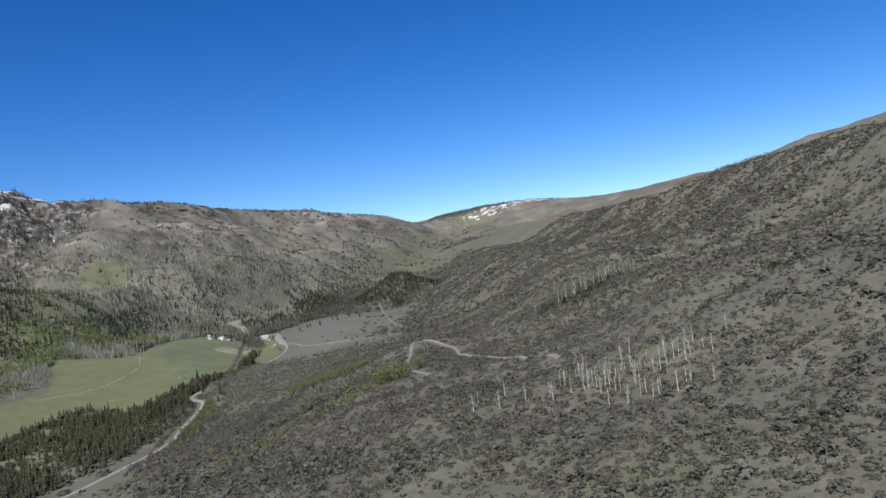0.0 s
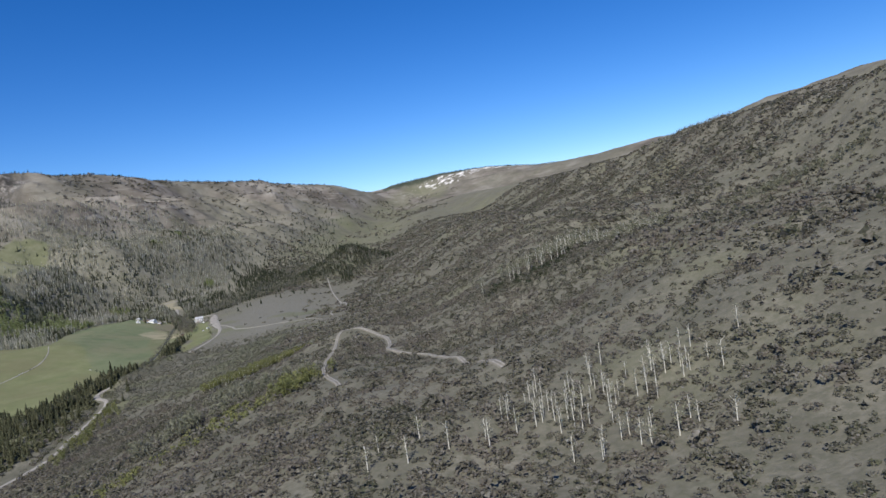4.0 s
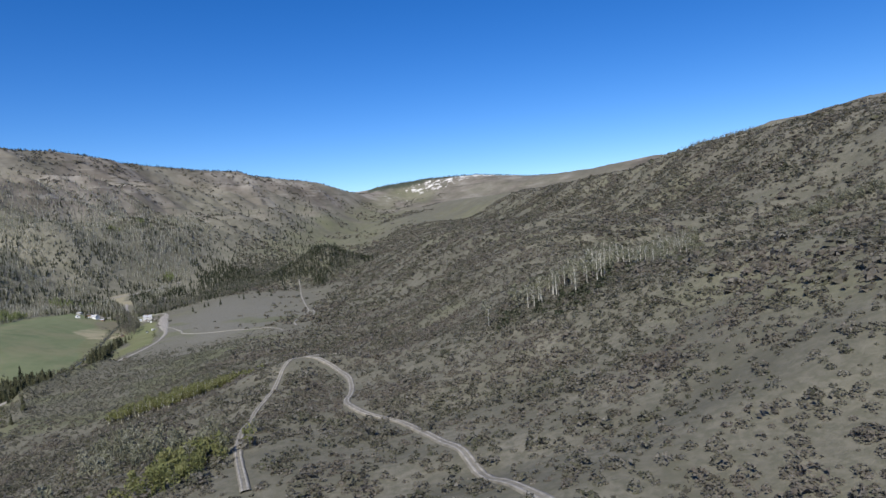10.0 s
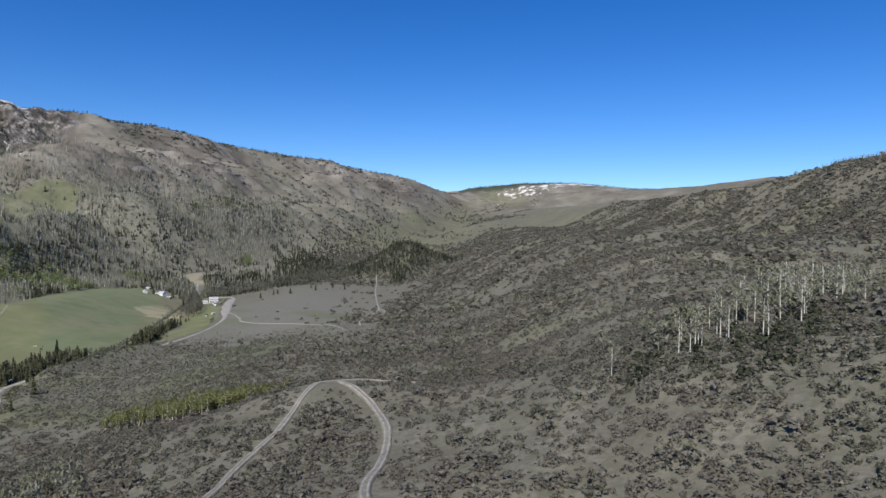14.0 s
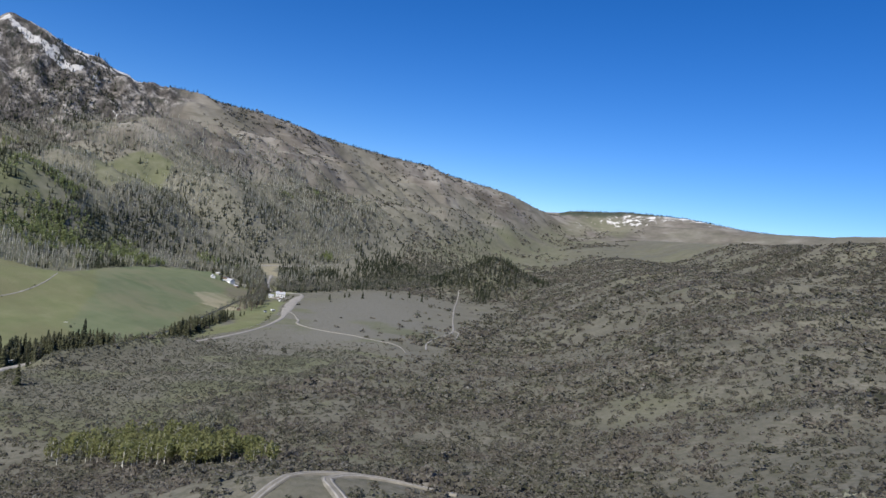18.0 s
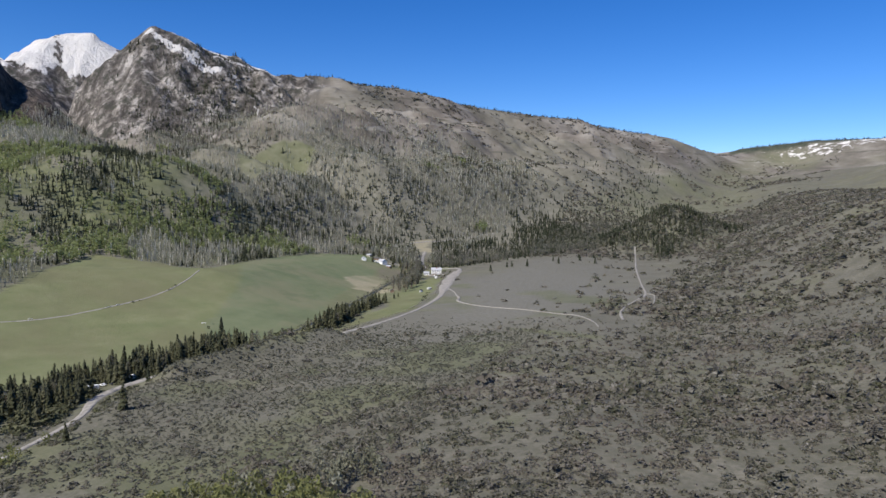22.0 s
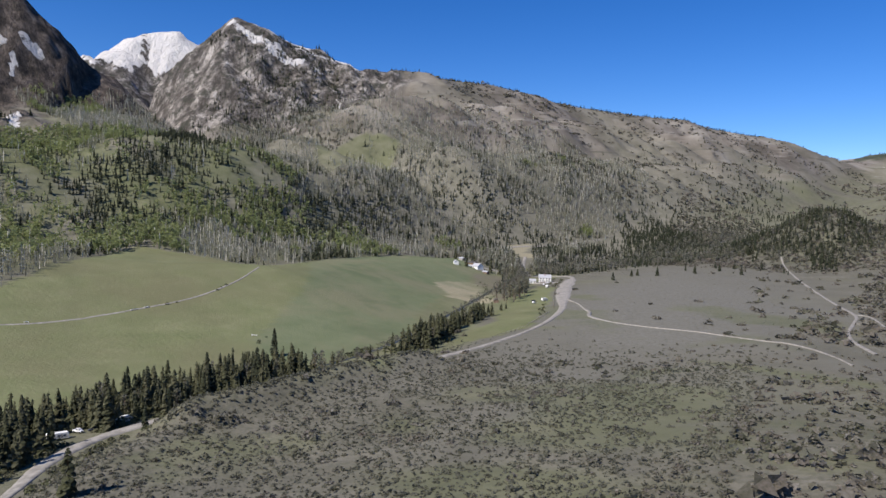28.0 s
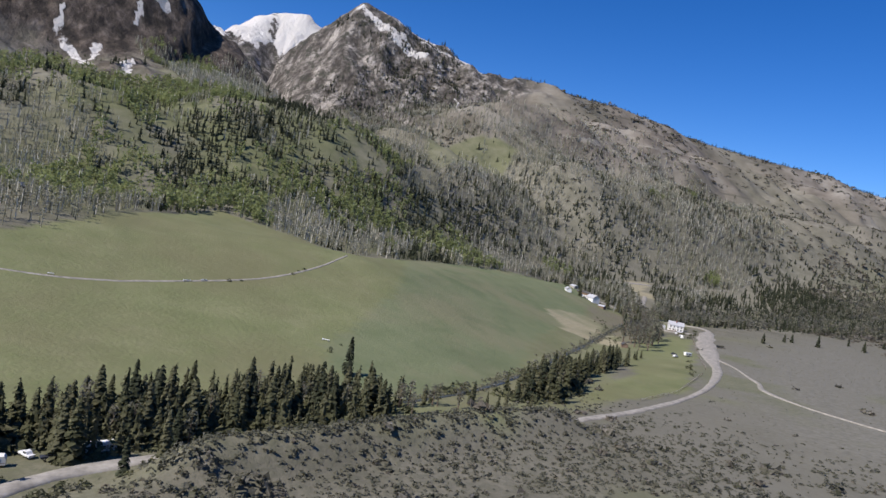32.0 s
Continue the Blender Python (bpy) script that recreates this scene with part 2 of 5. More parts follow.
PALE_BARK = plain("aspen bark", (0.56, 0.53, 0.45), 0.25, 1.5)
ROOF_DARK = plain("dark shingle roof", (0.09, 0.085, 0.08))
PALE_WOOD = plain("weathered planks", (0.38, 0.35, 0.30))
BRICK = plain("brick", (0.28, 0.13, 0.09))
RUBBER = plain("rubber", (0.03, 0.03, 0.03))
STEEL = plain("steel", (0.5, 0.5, 0.5), 0.1, rough=0.35, metal=0.9)
WHITE_PAINT = plain("white car paint", (0.78, 0.78, 0.78), 0.05, rough=0.25)
DARK_PAINT = plain("dark car paint", (0.05, 0.055, 0.07), 0.2, rough=0.25)
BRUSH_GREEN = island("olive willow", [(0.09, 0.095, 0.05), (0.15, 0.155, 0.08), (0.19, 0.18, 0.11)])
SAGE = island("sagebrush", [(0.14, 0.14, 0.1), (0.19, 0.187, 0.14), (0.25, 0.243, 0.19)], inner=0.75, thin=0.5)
WATER = plain("creek water", (0.07, 0.08, 0.075), 0.3, 0.2, 0.12)
TRUNK = plain("bark", (0.16, 0.12, 0.09))
WHITE = plain("white boards", (0.75, 0.74, 0.70), 0.08)
ROOF = plain("grey metal roof", (0.42, 0.42, 0.43), 0.15, rough=0.5)
BROWN = plain("brown boards", (0.20, 0.14, 0.10))
GLASS = plain("dark window glass", (0.03, 0.035, 0.04), 0.2, rough=0.08)


# ---- the lie of the land: valley floors, benches and crests as lines of x, y, z ----
CREEK = [(-707, -279, -28), (-540, 372, -22), (-420, 700, -17), (-385, 880, -14), (-358, 1000, -11), (-345, 1100, -9), (-338, 1200, -7),
         (-372, 1400, -3), (-405, 1560, -1), (-420, 1700, 1), (-355, 1940, 8), (-230, 2260, 28), (-70, 2790, 84), (90, 3441, 158), (250, 3950, 235), (380, 4250, 300)]
BENCH = [(-976, 279, 56), (-790, 790, 45), (-640, 1180, 42), (-528, 1290, 36), (-575, 1540, 27), (-560, 1744, 19), (-440, 2046, 28), (-316, 2372, 65)]
WEST_MID = [(-1500, 520, 175), (-1162, 1069, 118), (-1042, 1320, 148), (-930, 1560, 185), (-846, 1849, 206), (-670, 2232, 209),
            (-521, 2604, 219), (-340, 3000, 245), (-150, 3350, 265)]
WEST_UP = [(-1030, 2158, 333), (-860, 2500, 370), (-640, 2900, 370), (-520, 3080, 365), (-390, 3330, 370)]
CRAG = [(-2200, 560, 640), (-1800, 1050, 640), (-1500, 1420, 585), (-1400, 1575, 470), (-1338, 1685, 345), (-1200, 1715, 268), (-1060, 1745, 222)]
CRAG_FOOT = [(-1500, 900, 260), (-1230, 1300, 182), (-1190, 1440, 215), (-1150, 1560, 225)]
GORGE = [(-1900, 2350, 380), (-1640, 2060, 300), (-1350, 1900, 245), (-1100, 1830, 205)]
WEST_CREST = [(-1640, 2085, 455), (-1545, 2135, 535), (-1464, 2192, 612), (-1400, 2300, 575), (-1293, 2530, 521), (-1067, 2698, 512), (-995, 2855, 514),
              (-884, 3102, 498), (-629, 3368, 472), (-476, 3492, 476), (-402, 3597, 452), (-201, 3895, 436), (-88, 4085, 412), (56, 4269, 368), (150, 4380, 372)]
SNOW_PEAK = [(-2560, 2260, 500), (-2330, 2402, 609), (-2232, 2461, 676), (-2143, 2492, 711), (-2054, 2523, 713), (-2035, 2535, 688), (-2000, 2580, 662), (-1930, 2680, 610)]
SPUR = [(65, -279, 60), (50, 180, 78), (40, 330, 84), (33, 465, 80), (33, 558, 70), (19, 698, 56), (-18, 863, 32), (-56, 1116, 20), (-112, 1488, 13),
        (-116, 1990, 20), (-37, 2418, 56), (74, 2976, 112)]
EAST_MID = [(391, -186, 150), (330, 250, 132), (260, 480, 118), (200, 651, 108), (242, 800, 110), (353, 1163, 130), (391, 1674, 130), (372, 2232, 140),
            (353, 2790, 167), (353, 3534, 214)]
EAST_CREST = [(1302, 0, 395), (1256, 651, 372), (1116, 1395, 310), (1040, 1817, 284), (830, 2270, 254), (651, 2976, 258), (558, 3720, 275)]
FAR_RIM = [(210, 4480, 420), (510, 4500, 452), (850, 4430, 450), (1130, 4330, 415), (1430, 4200, 400), (1960, 3865, 440), (2600, 3500, 560)]
BANK = [(-316, 1000), (-306, 1050), (-291, 1110), (-270, 1160)]
TERRACE = [(-262, 900, 2), (-285, 945, 3), (-304, 985, 2), (-310, 1015, 3), (-300, 1050, 4), (-286, 1110, 5), (-268, 1150, 5)]
ROAD_BED = [(-345, 500, -13), (-298, 640, -12), (-278, 725, -11), (-284, 790, -10), (-297, 885, -9), (-310, 930, -8), (-328, 965, -7), (-330, 995, -7), (-320, 1050, -6), (-305, 1110, -4), (-282, 1165, -1)]
LINES = [CREEK, ROAD_BED, TERRACE, BENCH, WEST_MID, WEST_UP, CRAG, CRAG_FOOT, GORGE, WEST_CREST, SNOW_PEAK, SPUR, EAST_MID, EAST_CREST, FAR_RIM]
CRESTS = [WEST_CREST, EAST_CREST, FAR_RIM, SNOW_PEAK]


def near_line(x, y, line):
    """Distance to a line in plan, and the line's height there."""
    best, h = np.full(x.shape, 1e9), np.zeros(x.shape)
    for a, b in zip(line, line[1:]):
        dx, dy = b[0] - a[0], b[1] - a[1]
        k = np.clip(((x - a[0]) * dx + (y - a[1]) * dy) / (dx * dx + dy * dy), 0, 1)
        d = np.hypot(x - a[0] - k * dx, y - a[1] - k * dy)
        m = d < best
        best = np.where(m, d, best)
        if len(a) > 2:
            h = np.where(m, a[2] + k * (b[2] - a[2]), h)
    return best, h


def hash2(ix, iy, seed):
    v = np.sin(ix * 127.1 + iy * 311.7 + seed * 74.7) * 43758.5453
    return v - np.floor(v)


def vnoise(x, y, seed=0):
    ix, iy = np.floor(x), np.floor(y)
    fx, fy = x - ix, y - iy
    fx, fy = fx * fx * (3 - 2 * fx), fy * fy * (3 - 2 * fy)
    a, b, c, d = hash2(ix, iy, seed), hash2(ix + 1, iy, seed), hash2(ix, iy + 1, seed), hash2(ix + 1, iy + 1, seed)
    return (a * (1 - fx) + b * fx) * (1 - fy) + (c * (1 - fx) + d * fx) * fy


def fbm(x, y, size, octaves=5, seed=0):
    v, amp, tot = np.zeros(np.shape(x)), 1.0, 0.0
    for o in range(octaves):
        v += amp * (vnoise(x / size * 2 ** o + 17.3 * o, y / size * 2 ** o - 9.1 * o, seed + o) - 0.5)
        tot, amp = tot + amp, amp * 0.5
    return v / tot * 2


def ground(x, y):
    x, y = np.asarray(x, float), np.asarray(y, float)
    num, den = np.zeros(x.shape), np.zeros(x.shape)
    for line in LINES:
        d, h = near_line(x, y, line)
        w = np.exp(-d / 200) / (d + 8)
        num, den = num + w * h, den + w
    z = num / den
    z = z + 78 * np.exp(-((x + 45) / 90) ** 2 - ((y - 2150) / 105) ** 2)
    # the spur swells where the track turns back on itself
    z = z + 8.5 * np.exp(-((x - 3) / 60) ** 2 - ((y - 716) / 48) ** 2)
    # a bank stands over the road on its uphill side
    z = z + 8.5 * np.exp(-(near_line(x, y, BANK)[0] / 9) ** 2) * np.clip((y - 998) / 14, 0, 1) * np.clip((1160 - y) / 16, 0, 1)
    dc, hc = near_line(x, y, CREEK)
    crest = np.min([near_line(x, y, line)[0] for line in CRESTS], axis=0)
    calm = np.clip(crest / 160, 0.12, 1)
    rough = np.clip((z - hc - 20) / 160, 0.0, 1.0) * np.clip((dc - 60) / 200, 0, 1)
    # gullies run down the fall of the slope on both sides of the valley
    gully = 1 - np.abs(fbm(x * 0.45 + 31, y * 1.25, 240, 5, 3)) * 2
    z = z + calm * rough * (fbm(x, y, 300, 5, 7) * np.where(x < 0, 36, 26) + (gully - 0.6) * np.where(x < 0, 22 + 36 * np.clip((y - 1600) / 300, 0, 1), 22))
    high = np.clip((z - 250) / 120, 0, 1) * np.clip((-1020 - x) / 120, 0, 1)
    z = z + high * np.clip(crest / 130, 0.12, 1) * ((1 - np.abs(fbm(x * 0.9 + y * 0.4, y * 0.7 - x * 0.3, 190, 5, 11)) * 2) * 46 - 22)
    z = z + high * np.clip(crest / 60, 0.1, 1) * ((1 - np.abs(fbm(x * 0.8 + y * 0.6, (y * 0.8 - x * 0.6) * 0.45, 70, 3, 13)) * 2) * 17 - 8)
    return z + fbm(x, y, 60, 4, 5) * 2.2 * np.clip(rough + 0.2, 0, 1)


def link_mesh(name, verts, faces, material, smooth=False):
    me = bpy.data.meshes.new(name)
    verts, faces = np.asarray(verts, np.float32), np.asarray(faces, np.int32)
    k = faces.shape[1]
    me.vertices.add(len(verts))
    me.vertices.foreach_set("co", verts.ravel())
    me.loops.add(faces.size)
    me.loops.foreach_set("vertex_index", faces.ravel())
    me.polygons.add(len(faces))
    me.polygons.foreach_set("loop_start", np.arange(0, faces.size, k, dtype=np.int32))
    me.polygons.foreach_set("use_smooth", np.full(len(faces), smooth))
    me.materials.append(material)
    me.update(calc_edges=True)
    return me


def inside(x, y, poly):
    c = np.zeros(np.shape(x), bool)
    for (ax, ay), (bx, by) in zip(poly, poly[1:] + poly[:1]):
        c ^= ((ay > y) != (by > y)) & (x < (bx - ax) * (y - ay) / (by - ay + 1e-9) + ax)
    return c


def steps(parts):
    out = []
    for a, b, s in parts:
        out.extend(np.arange(a, b, s))
    return np.array(out + [parts[-1][1]])


# ---- plan of the valley floor ----
FIELD = [(-372, 990), (-360, 1070), (-343, 1140), (-340, 1195), (-350, 1250), (-392, 1360), (-430, 1530), (-480, 1670), (-555, 1744), (-590, 1640),
         (-588, 1540), (-570, 1440), (-527, 1290), (-605, 1300), (-672, 1275), (-640, 1180), (-575, 1085), (-560, 1040), (-600, 900), (-560, 700),
         (-440, 740), (-402, 880)]
HAY = [(-366, 1116), (-406, 1151), (-426, 1195), (-454, 1251), (-474, 1290), (-548, 1388), (-570, 1440), (-588, 1540), (-590, 1640), (-555, 1744), (-480, 1670),
       (-430, 1530), (-392, 1360), (-350, 1250), (-340, 1195), (-343, 1140)]
STUBBLE = [(-446, 1460), (-449, 1499), (-446, 1552), (-428, 1554), (-384, 1498), (-360, 1440), (-364, 1428), (-384, 1438), (-414, 1450)]
BANK_FOOT = [(-484, 1818), (-457, 1830), (-436, 1775), (-452, 1765)]
RANCH_YARD = [(-462, 1628), (-436, 1652), (-405, 1600), (-371, 1520), (-352, 1440), (-360, 1432), (-384, 1498), (-428, 1558)]
PALE_BANK = [(-537, 1932), (-511, 1988), (-488, 1905), (-457, 1830), (-484, 1818), (-505, 1865)]
PADDOCK = [(-288, 1212), (-274, 1260), (-272, 1320), (-284, 1390), (-300, 1450), (-332, 1560), (-358, 1570), (-345, 1450), (-326, 1380), (-307, 1310), (-298, 1260)]
MEADOW = [(-815, 1730), (-965, 1945), (-925, 2030), (-850, 2060), (-775, 1880)]
# stands of the western wood: middle, half length, half width and turn of each
DARK_STANDS = [(-933, 1568, 160, 42, 131), (-783, 1310, 64, 36, 126), (-695, 1702, 130, 34, 90), (-610, 1990, 131, 56, 68), (-530, 1913, 135, 50, 74),
               (-305, 2226, 200, 120, 79), (-1000, 1770, 170, 62, 132), (-814, 1341, 76, 24, 94), (-839, 1449, 62, 28, 100), (-759, 1286, 46, 15, 144),
               (-675, 1552, 70, 14, 100), (-638, 1817, 131, 30, 87)]
HIGH_STANDS = [(-1254, 2026, 100, 70, 3), (-1193, 2133, 130, 51, 129), (-1110, 1880, 160, 60, 133)]
PALE_STANDS = [(-1120, 1580, 180, 58, 131), (-687, 1415, 103, 48, 101), (-672, 2342, 200, 80, 88), (-804, 1972, 110, 70, 69), (-523, 2355, 220, 39, 71),
               (-687, 1387, 110, 44, 119), (-1081, 1499, 150, 60, 140), (-785, 1942, 160, 66, 90), (-621, 1571, 140, 24, 89), (-610, 1690, 60, 20, 85)]
GREEN_STANDS = [(-957, 1490, 120, 52, 142), (-766, 1367, 36, 25, 142), (-781, 1524, 95, 36, 91), (-889, 1309, 150, 44, 146), (-754, 1194, 58, 26, 148),
                (-911, 1334, 100, 21, 148), (-881, 1393, 40, 15, 4), (-780, 1377, 26, 16, 61), (-814, 1544, 110, 30, 120), (-700, 1150, 40, 32, 120)]
COUNTY_ROAD = [(-430, 250), (-345, 500), (-298, 640), (-278, 725), (-284, 790), (-293, 887), (-304, 930), (-326, 961), (-335, 988), (-332, 1010), (-320, 1050), (-305, 1110), (-282, 1165), (-272, 1205), (-267, 1232), (-262, 1268),
               (-261, 1320), (-271, 1390), (-289, 1450), (-315, 1540), (-334, 1620), (-344, 1668), (-362, 1690), (-400, 1700), (-440, 1745), (-470, 1830)]
FARM_TRACK = [(-560, 985), (-514, 1062), (-502, 1110), (-499, 1131), (-496, 1156), (-495, 1180), (-498, 1208), (-508, 1245), (-523, 1281)]
HAUL_ROAD = [(79, 384), (73, 425), (66, 480), (54, 525), (37, 552), (32, 575), (34, 610), (32, 645), (23, 678), (11, 698), (5, 708), (12, 718), (26, 722), (40, 722)]
SPUR_TRACK = [(4, 462), (-8, 519), (-12, 560), (-15, 610), (-11, 650), (-10, 680), (-7, 700), (-2, 712), (6, 717), (12, 718)]
SAGE_TRAIL = [(-293, 1464), (-270, 1432), (-252, 1395), (-243, 1378), (-236, 1354), (-216, 1332), (-186, 1313), (-147, 1295), (-107, 1266), (-92, 1258), (-75, 1232), (-64, 1199)]
KNOLL_TRAIL = [(-50, 1245), (-57, 1290), (-57, 1336), (-50, 1390), (-46, 1446), (-60, 1560), (-79, 1723), (-92, 1870), (-106, 2020)]
SIDE_TRAIL = [(-46, 1446), (-36, 1430), (-32, 1355)]
LANE = [(-480, 1668), (-450, 1690), (-420, 1715)]
HOUSE_DRIVE = [(-345, 1610), (-362, 1600), (-372, 1606), (-376, 1618)]
BANK_ROAD = [(-535, 1905), (-519, 1948), (-500, 1985), (-477, 2049), (-454, 2102), (-432, 2153)]
SPRUCE_BELT = [(-352, 850), (-362, 920), (-362, 1000), (-352, 1065), (-342, 1118)]
SPRUCE_CLUMP = [(-311, 1190), (-311, 1220), (-322, 1258), (-323, 1297), (-325, 1323), (-327, 1353), (-327, 1395)]
GROVE = [(-165, 828), (-172, 848), (-125, 856), (-85, 832), (-52, 806), (-48, 788), (-63, 776), (-82, 789), (-110, 803), (-140, 820)]
LANE_TREES = [(-330, 1427), (-348, 1480), (-376, 1560), (-400, 1620), (-430, 1690), (-450, 1760)]

# ---- ground sheet ----
gx = steps([(-6000, -2600, 200), (-2600, -1300, 12), (-1300, -680, 9), (-680, -260, 5), (-260, 700, 9), (700, 1500, 20), (1500, 2700, 60), (2700, 6000, 250)])
gy = steps([(-4000, 200, 150), (200, 950, 9), (950, 1760, 5), (1760, 1900, 9), (1900, 3200, 13), (3200, 4900, 25), (4900, 7000, 300)])
GX, GY = np.meshgrid(gx, gy)
GZ = ground(GX, GY)
nx, ny = len(gx), len(gy)
i = np.arange(nx * ny).reshape(ny, nx)
quads = np.stack([i[:-1, :-1], i[:-1, 1:], i[1:, 1:], i[1:, :-1]], -1).reshape(-1, 4)
gm = link_mesh("ground", np.stack([GX, GY, GZ], -1).reshape(-1, 3), quads, GROUND, True)


def gz(x, y):
    """Height of the built sheet."""
    x, y = np.asarray(x, float), np.asarray(y, float)
    a, b = np.clip(np.searchsorted(gx, x) - 1, 0, nx - 2), np.clip(np.searchsorted(gy, y) - 1, 0, ny - 2)
    u, v = (x - gx[a]) / (gx[a + 1] - gx[a]), (y - gy[b]) / (gy[b + 1] - gy[b])
    return (GZ[b, a] * (1 - u) + GZ[b, a + 1] * u) * (1 - v) + (GZ[b + 1, a] * (1 - u) + GZ[b + 1, a + 1] * u) * v


def layer(name, values):
    a = gm.attributes.new(name, "FLOAT", "POINT")
    a.data.foreach_set("value", np.clip(values, 0, 1).astype(np.float32).ravel())


def stands(x, y, spots, seed):
    """How far a place lies inside one of the stands, 0 to 1, with ragged edges."""
    ragged = fbm(x, y, 55, 4, seed) * 1.1
    m = np.zeros(np.shape(x))
    for cx, cy, a, b, turn in spots:
        c, n = math.cos(radians(turn)), math.sin(radians(turn))
        u, v = ((x - cx) * c + (y - cy) * n) / a, ((y - cy) * c - (x - cx) * n) / b
        m = np.maximum(m, np.clip((0.95 - np.hypot(u, v) + ragged) * 3, 0, 1))
    return m


def glades(x, y):
    m = inside(x + 15 * fbm(x, y, 50, 3, 41), y + 15 * fbm(x, y, 50, 3, 42), MEADOW).astype(float)
    return np.maximum(m, stands(x, y, GREEN_STANDS, 43))


def west_wood(x, y, z):
    """How thick the wood stands on the west side, 0 to 1."""
    d, _ = near_line(x, y, BENCH)
    w = np.clip((-x - 470 - 0.12 * np.clip(1900 - y, -900, 900)) / 60, 0, 1) * np.clip((430 - z) / 120, 0, 1)
    # along the creek above the white house the wood reaches over to the edge of the sage flat
    edge = np.interp(y, [1600, 1690, 1800, 1900, 2040, 2200, 3000], [-430, -365, -300, -255, -160, -120, 0])
    w = np.maximum(w, np.clip((edge - x) / 10, 0, 1) * np.clip((y - 1640) / 30, 0, 1) * np.clip((3000 - y) / 500, 0, 1) * (z < 200))
    upper = np.interp(y, [2100, 2400, 2800, 3400, 4000], [-300, -260, -160, -20, 120])
    w = np.maximum(w, 0.7 * np.clip((upper - x) / 60, 0, 1) * np.clip((y - 2150) / 200, 0, 1) * np.clip((420 - z) / 100, 0, 1))
    return w * ~inside(x, y, FIELD)


wob = fbm(GX, GY, 60, 3, 21)
soft = lambda poly: inside(GX + wob * 7, GY + wob * 7, poly).astype(float)
hay, stubble, paddock = inside(GX + wob * 2, GY + wob * 2, HAY).astype(float), inside(GX + fbm(GX, GY, 26, 4, 25) * 22, GY + fbm(GX, GY, 40, 3, 23) * 26, STUBBLE).astype(float), soft(PADDOCK)
field = soft(FIELD)
slope = np.hypot(*np.gradient(GZ, gy, gx))
near_crag = np.clip((-1040 - GX + wob * 160) / 110, 0, 1) * (GY < 2900)
rock = np.clip((GZ - np.where(GY < 1650, 195, 225) + wob * 50) / 60, 0, 1) * np.clip((slope - 0.28) / 0.2, 0, 1) * near_crag
rock = np.maximum(rock, np.clip((GZ - 330 + wob * 80) / 60, 0, 1) * near_crag * (GY > 1900) * (GY < 2600))
snow = np.clip((GZ - 500 + wob * 40) / 90, 0, 0.72) * (GX < -1700) * (GY > 2000)
across, down = GX * 0.95 + GY * 0.33, GY * 0.95 - GX * 0.33
snow = snow * 1.25 - np.clip(fbm(across * 2.2 + down * 1.7, down * 0.6, 120, 4, 35) * 1.8 - 0.3, 0, 0.45) * (snow > 0)
gully = np.minimum(near_line(GX, GY, [(-1452, 2168), (-1398, 2175), (-1348, 2186), (-1314, 2214), (-1274, 2240), (-1264, 2306)])[0], near_line(GX, GY, [(-1330, 2283), (-1303, 2340), (-1252, 2380), (-1198, 2400)])[0])
snow = np.maximum(snow, np.clip((17 + wob * 16 - gully) / 12, 0, 0.76))
dcr, _ = near_line(GX, GY, [p[:2] for p in WEST_CREST[2:5]])
strip = np.clip(1 - dcr / 105, 0, 1) * (dcr > 4) * (GY > 2235) * ((GX + 1464) * 0.51 + (GY - 2192) * 0.86 > -8)
snow = np.maximum(snow, np.clip(strip * 1.5 + wob * 0.35 - 0.15, 0, 0.85) * (strip > 0))
streak = [[(-1317, 1397), (-1296, 1386), (-1262, 1394), (-1225, 1399), (-1150, 1366)], [(-1256, 1430), (-1229, 1412), (-1225, 1399)], [(-1293, 1507), (-1277, 1496)],
          [(-1155, 1428), (-1125, 1412)], [(-1326, 1492), (-1314, 1500)], [(-1311, 1535), (-1296, 1552)], [(-1138, 2224), (-1060, 2140), (-1034, 2116)], [(-1004, 2105), (-994, 2113), (-968, 2089)]]
for s in streak:
    snow = np.maximum(snow, np.clip((9 + wob * 10 - near_line(GX, GY, s)[0]) / 5, 0, 0.72))
drim, hrim = near_line(GX, GY, FAR_RIM)
under = hrim - GZ
patchy = np.clip(np.minimum((drim - 45) / 30, (340 - drim) / 110), 0, 1) * (GY > 3850) * (GX > 150) * (GX < 1500) * (GY < 4600)
snow = np.maximum(snow, np.clip(0.44 + fbm(GX * 0.35, GY * 1.6, 260, 4, 37) * 0.42, 0, 0.6) * patchy)
layer("hay", hay)
bluff = inside(GX + wob * 10, GY + wob * 16, PALE_BANK) * 0.8
layer("yard", inside(GX + wob * 6, GY + wob * 12, RANCH_YARD) * np.clip(0.8 + fbm(GX, GY, 18, 4, 24) * 0.9, 0.3, 0.9))
layer("straw", np.maximum(stubble * np.clip(0.75 + fbm(GX, GY, 30, 4, 22) * 0.9, 0.3, 0.9), bluff))
dcreek, _ = near_line(GX, GY, CREEK)
bankside = np.clip((55 - dcreek + wob * 25) / 12, 0, 0.75) * (GY < 1760) * np.where((GY > 880) & (GY < 1110), 0.4, 1.0)
upper = np.clip((190 - dcreek) / 60, 0, 1) * np.clip((GY - 2450) / 200, 0, 1) * np.clip(0.4 + fbm(GX, GY, 180, 4, 55) * 1.2, 0, 0.3)
head = np.clip((1 - np.hypot((GX - 430) / 260, (GY - 3000) / 700) + fbm(GX, GY, 150, 4, 56) * 0.7) * 2, 0, 0.12)
layer("green", np.maximum(np.maximum(field, paddock), np.maximum(bankside, np.maximum(upper, head))))
layer("rock", rock)
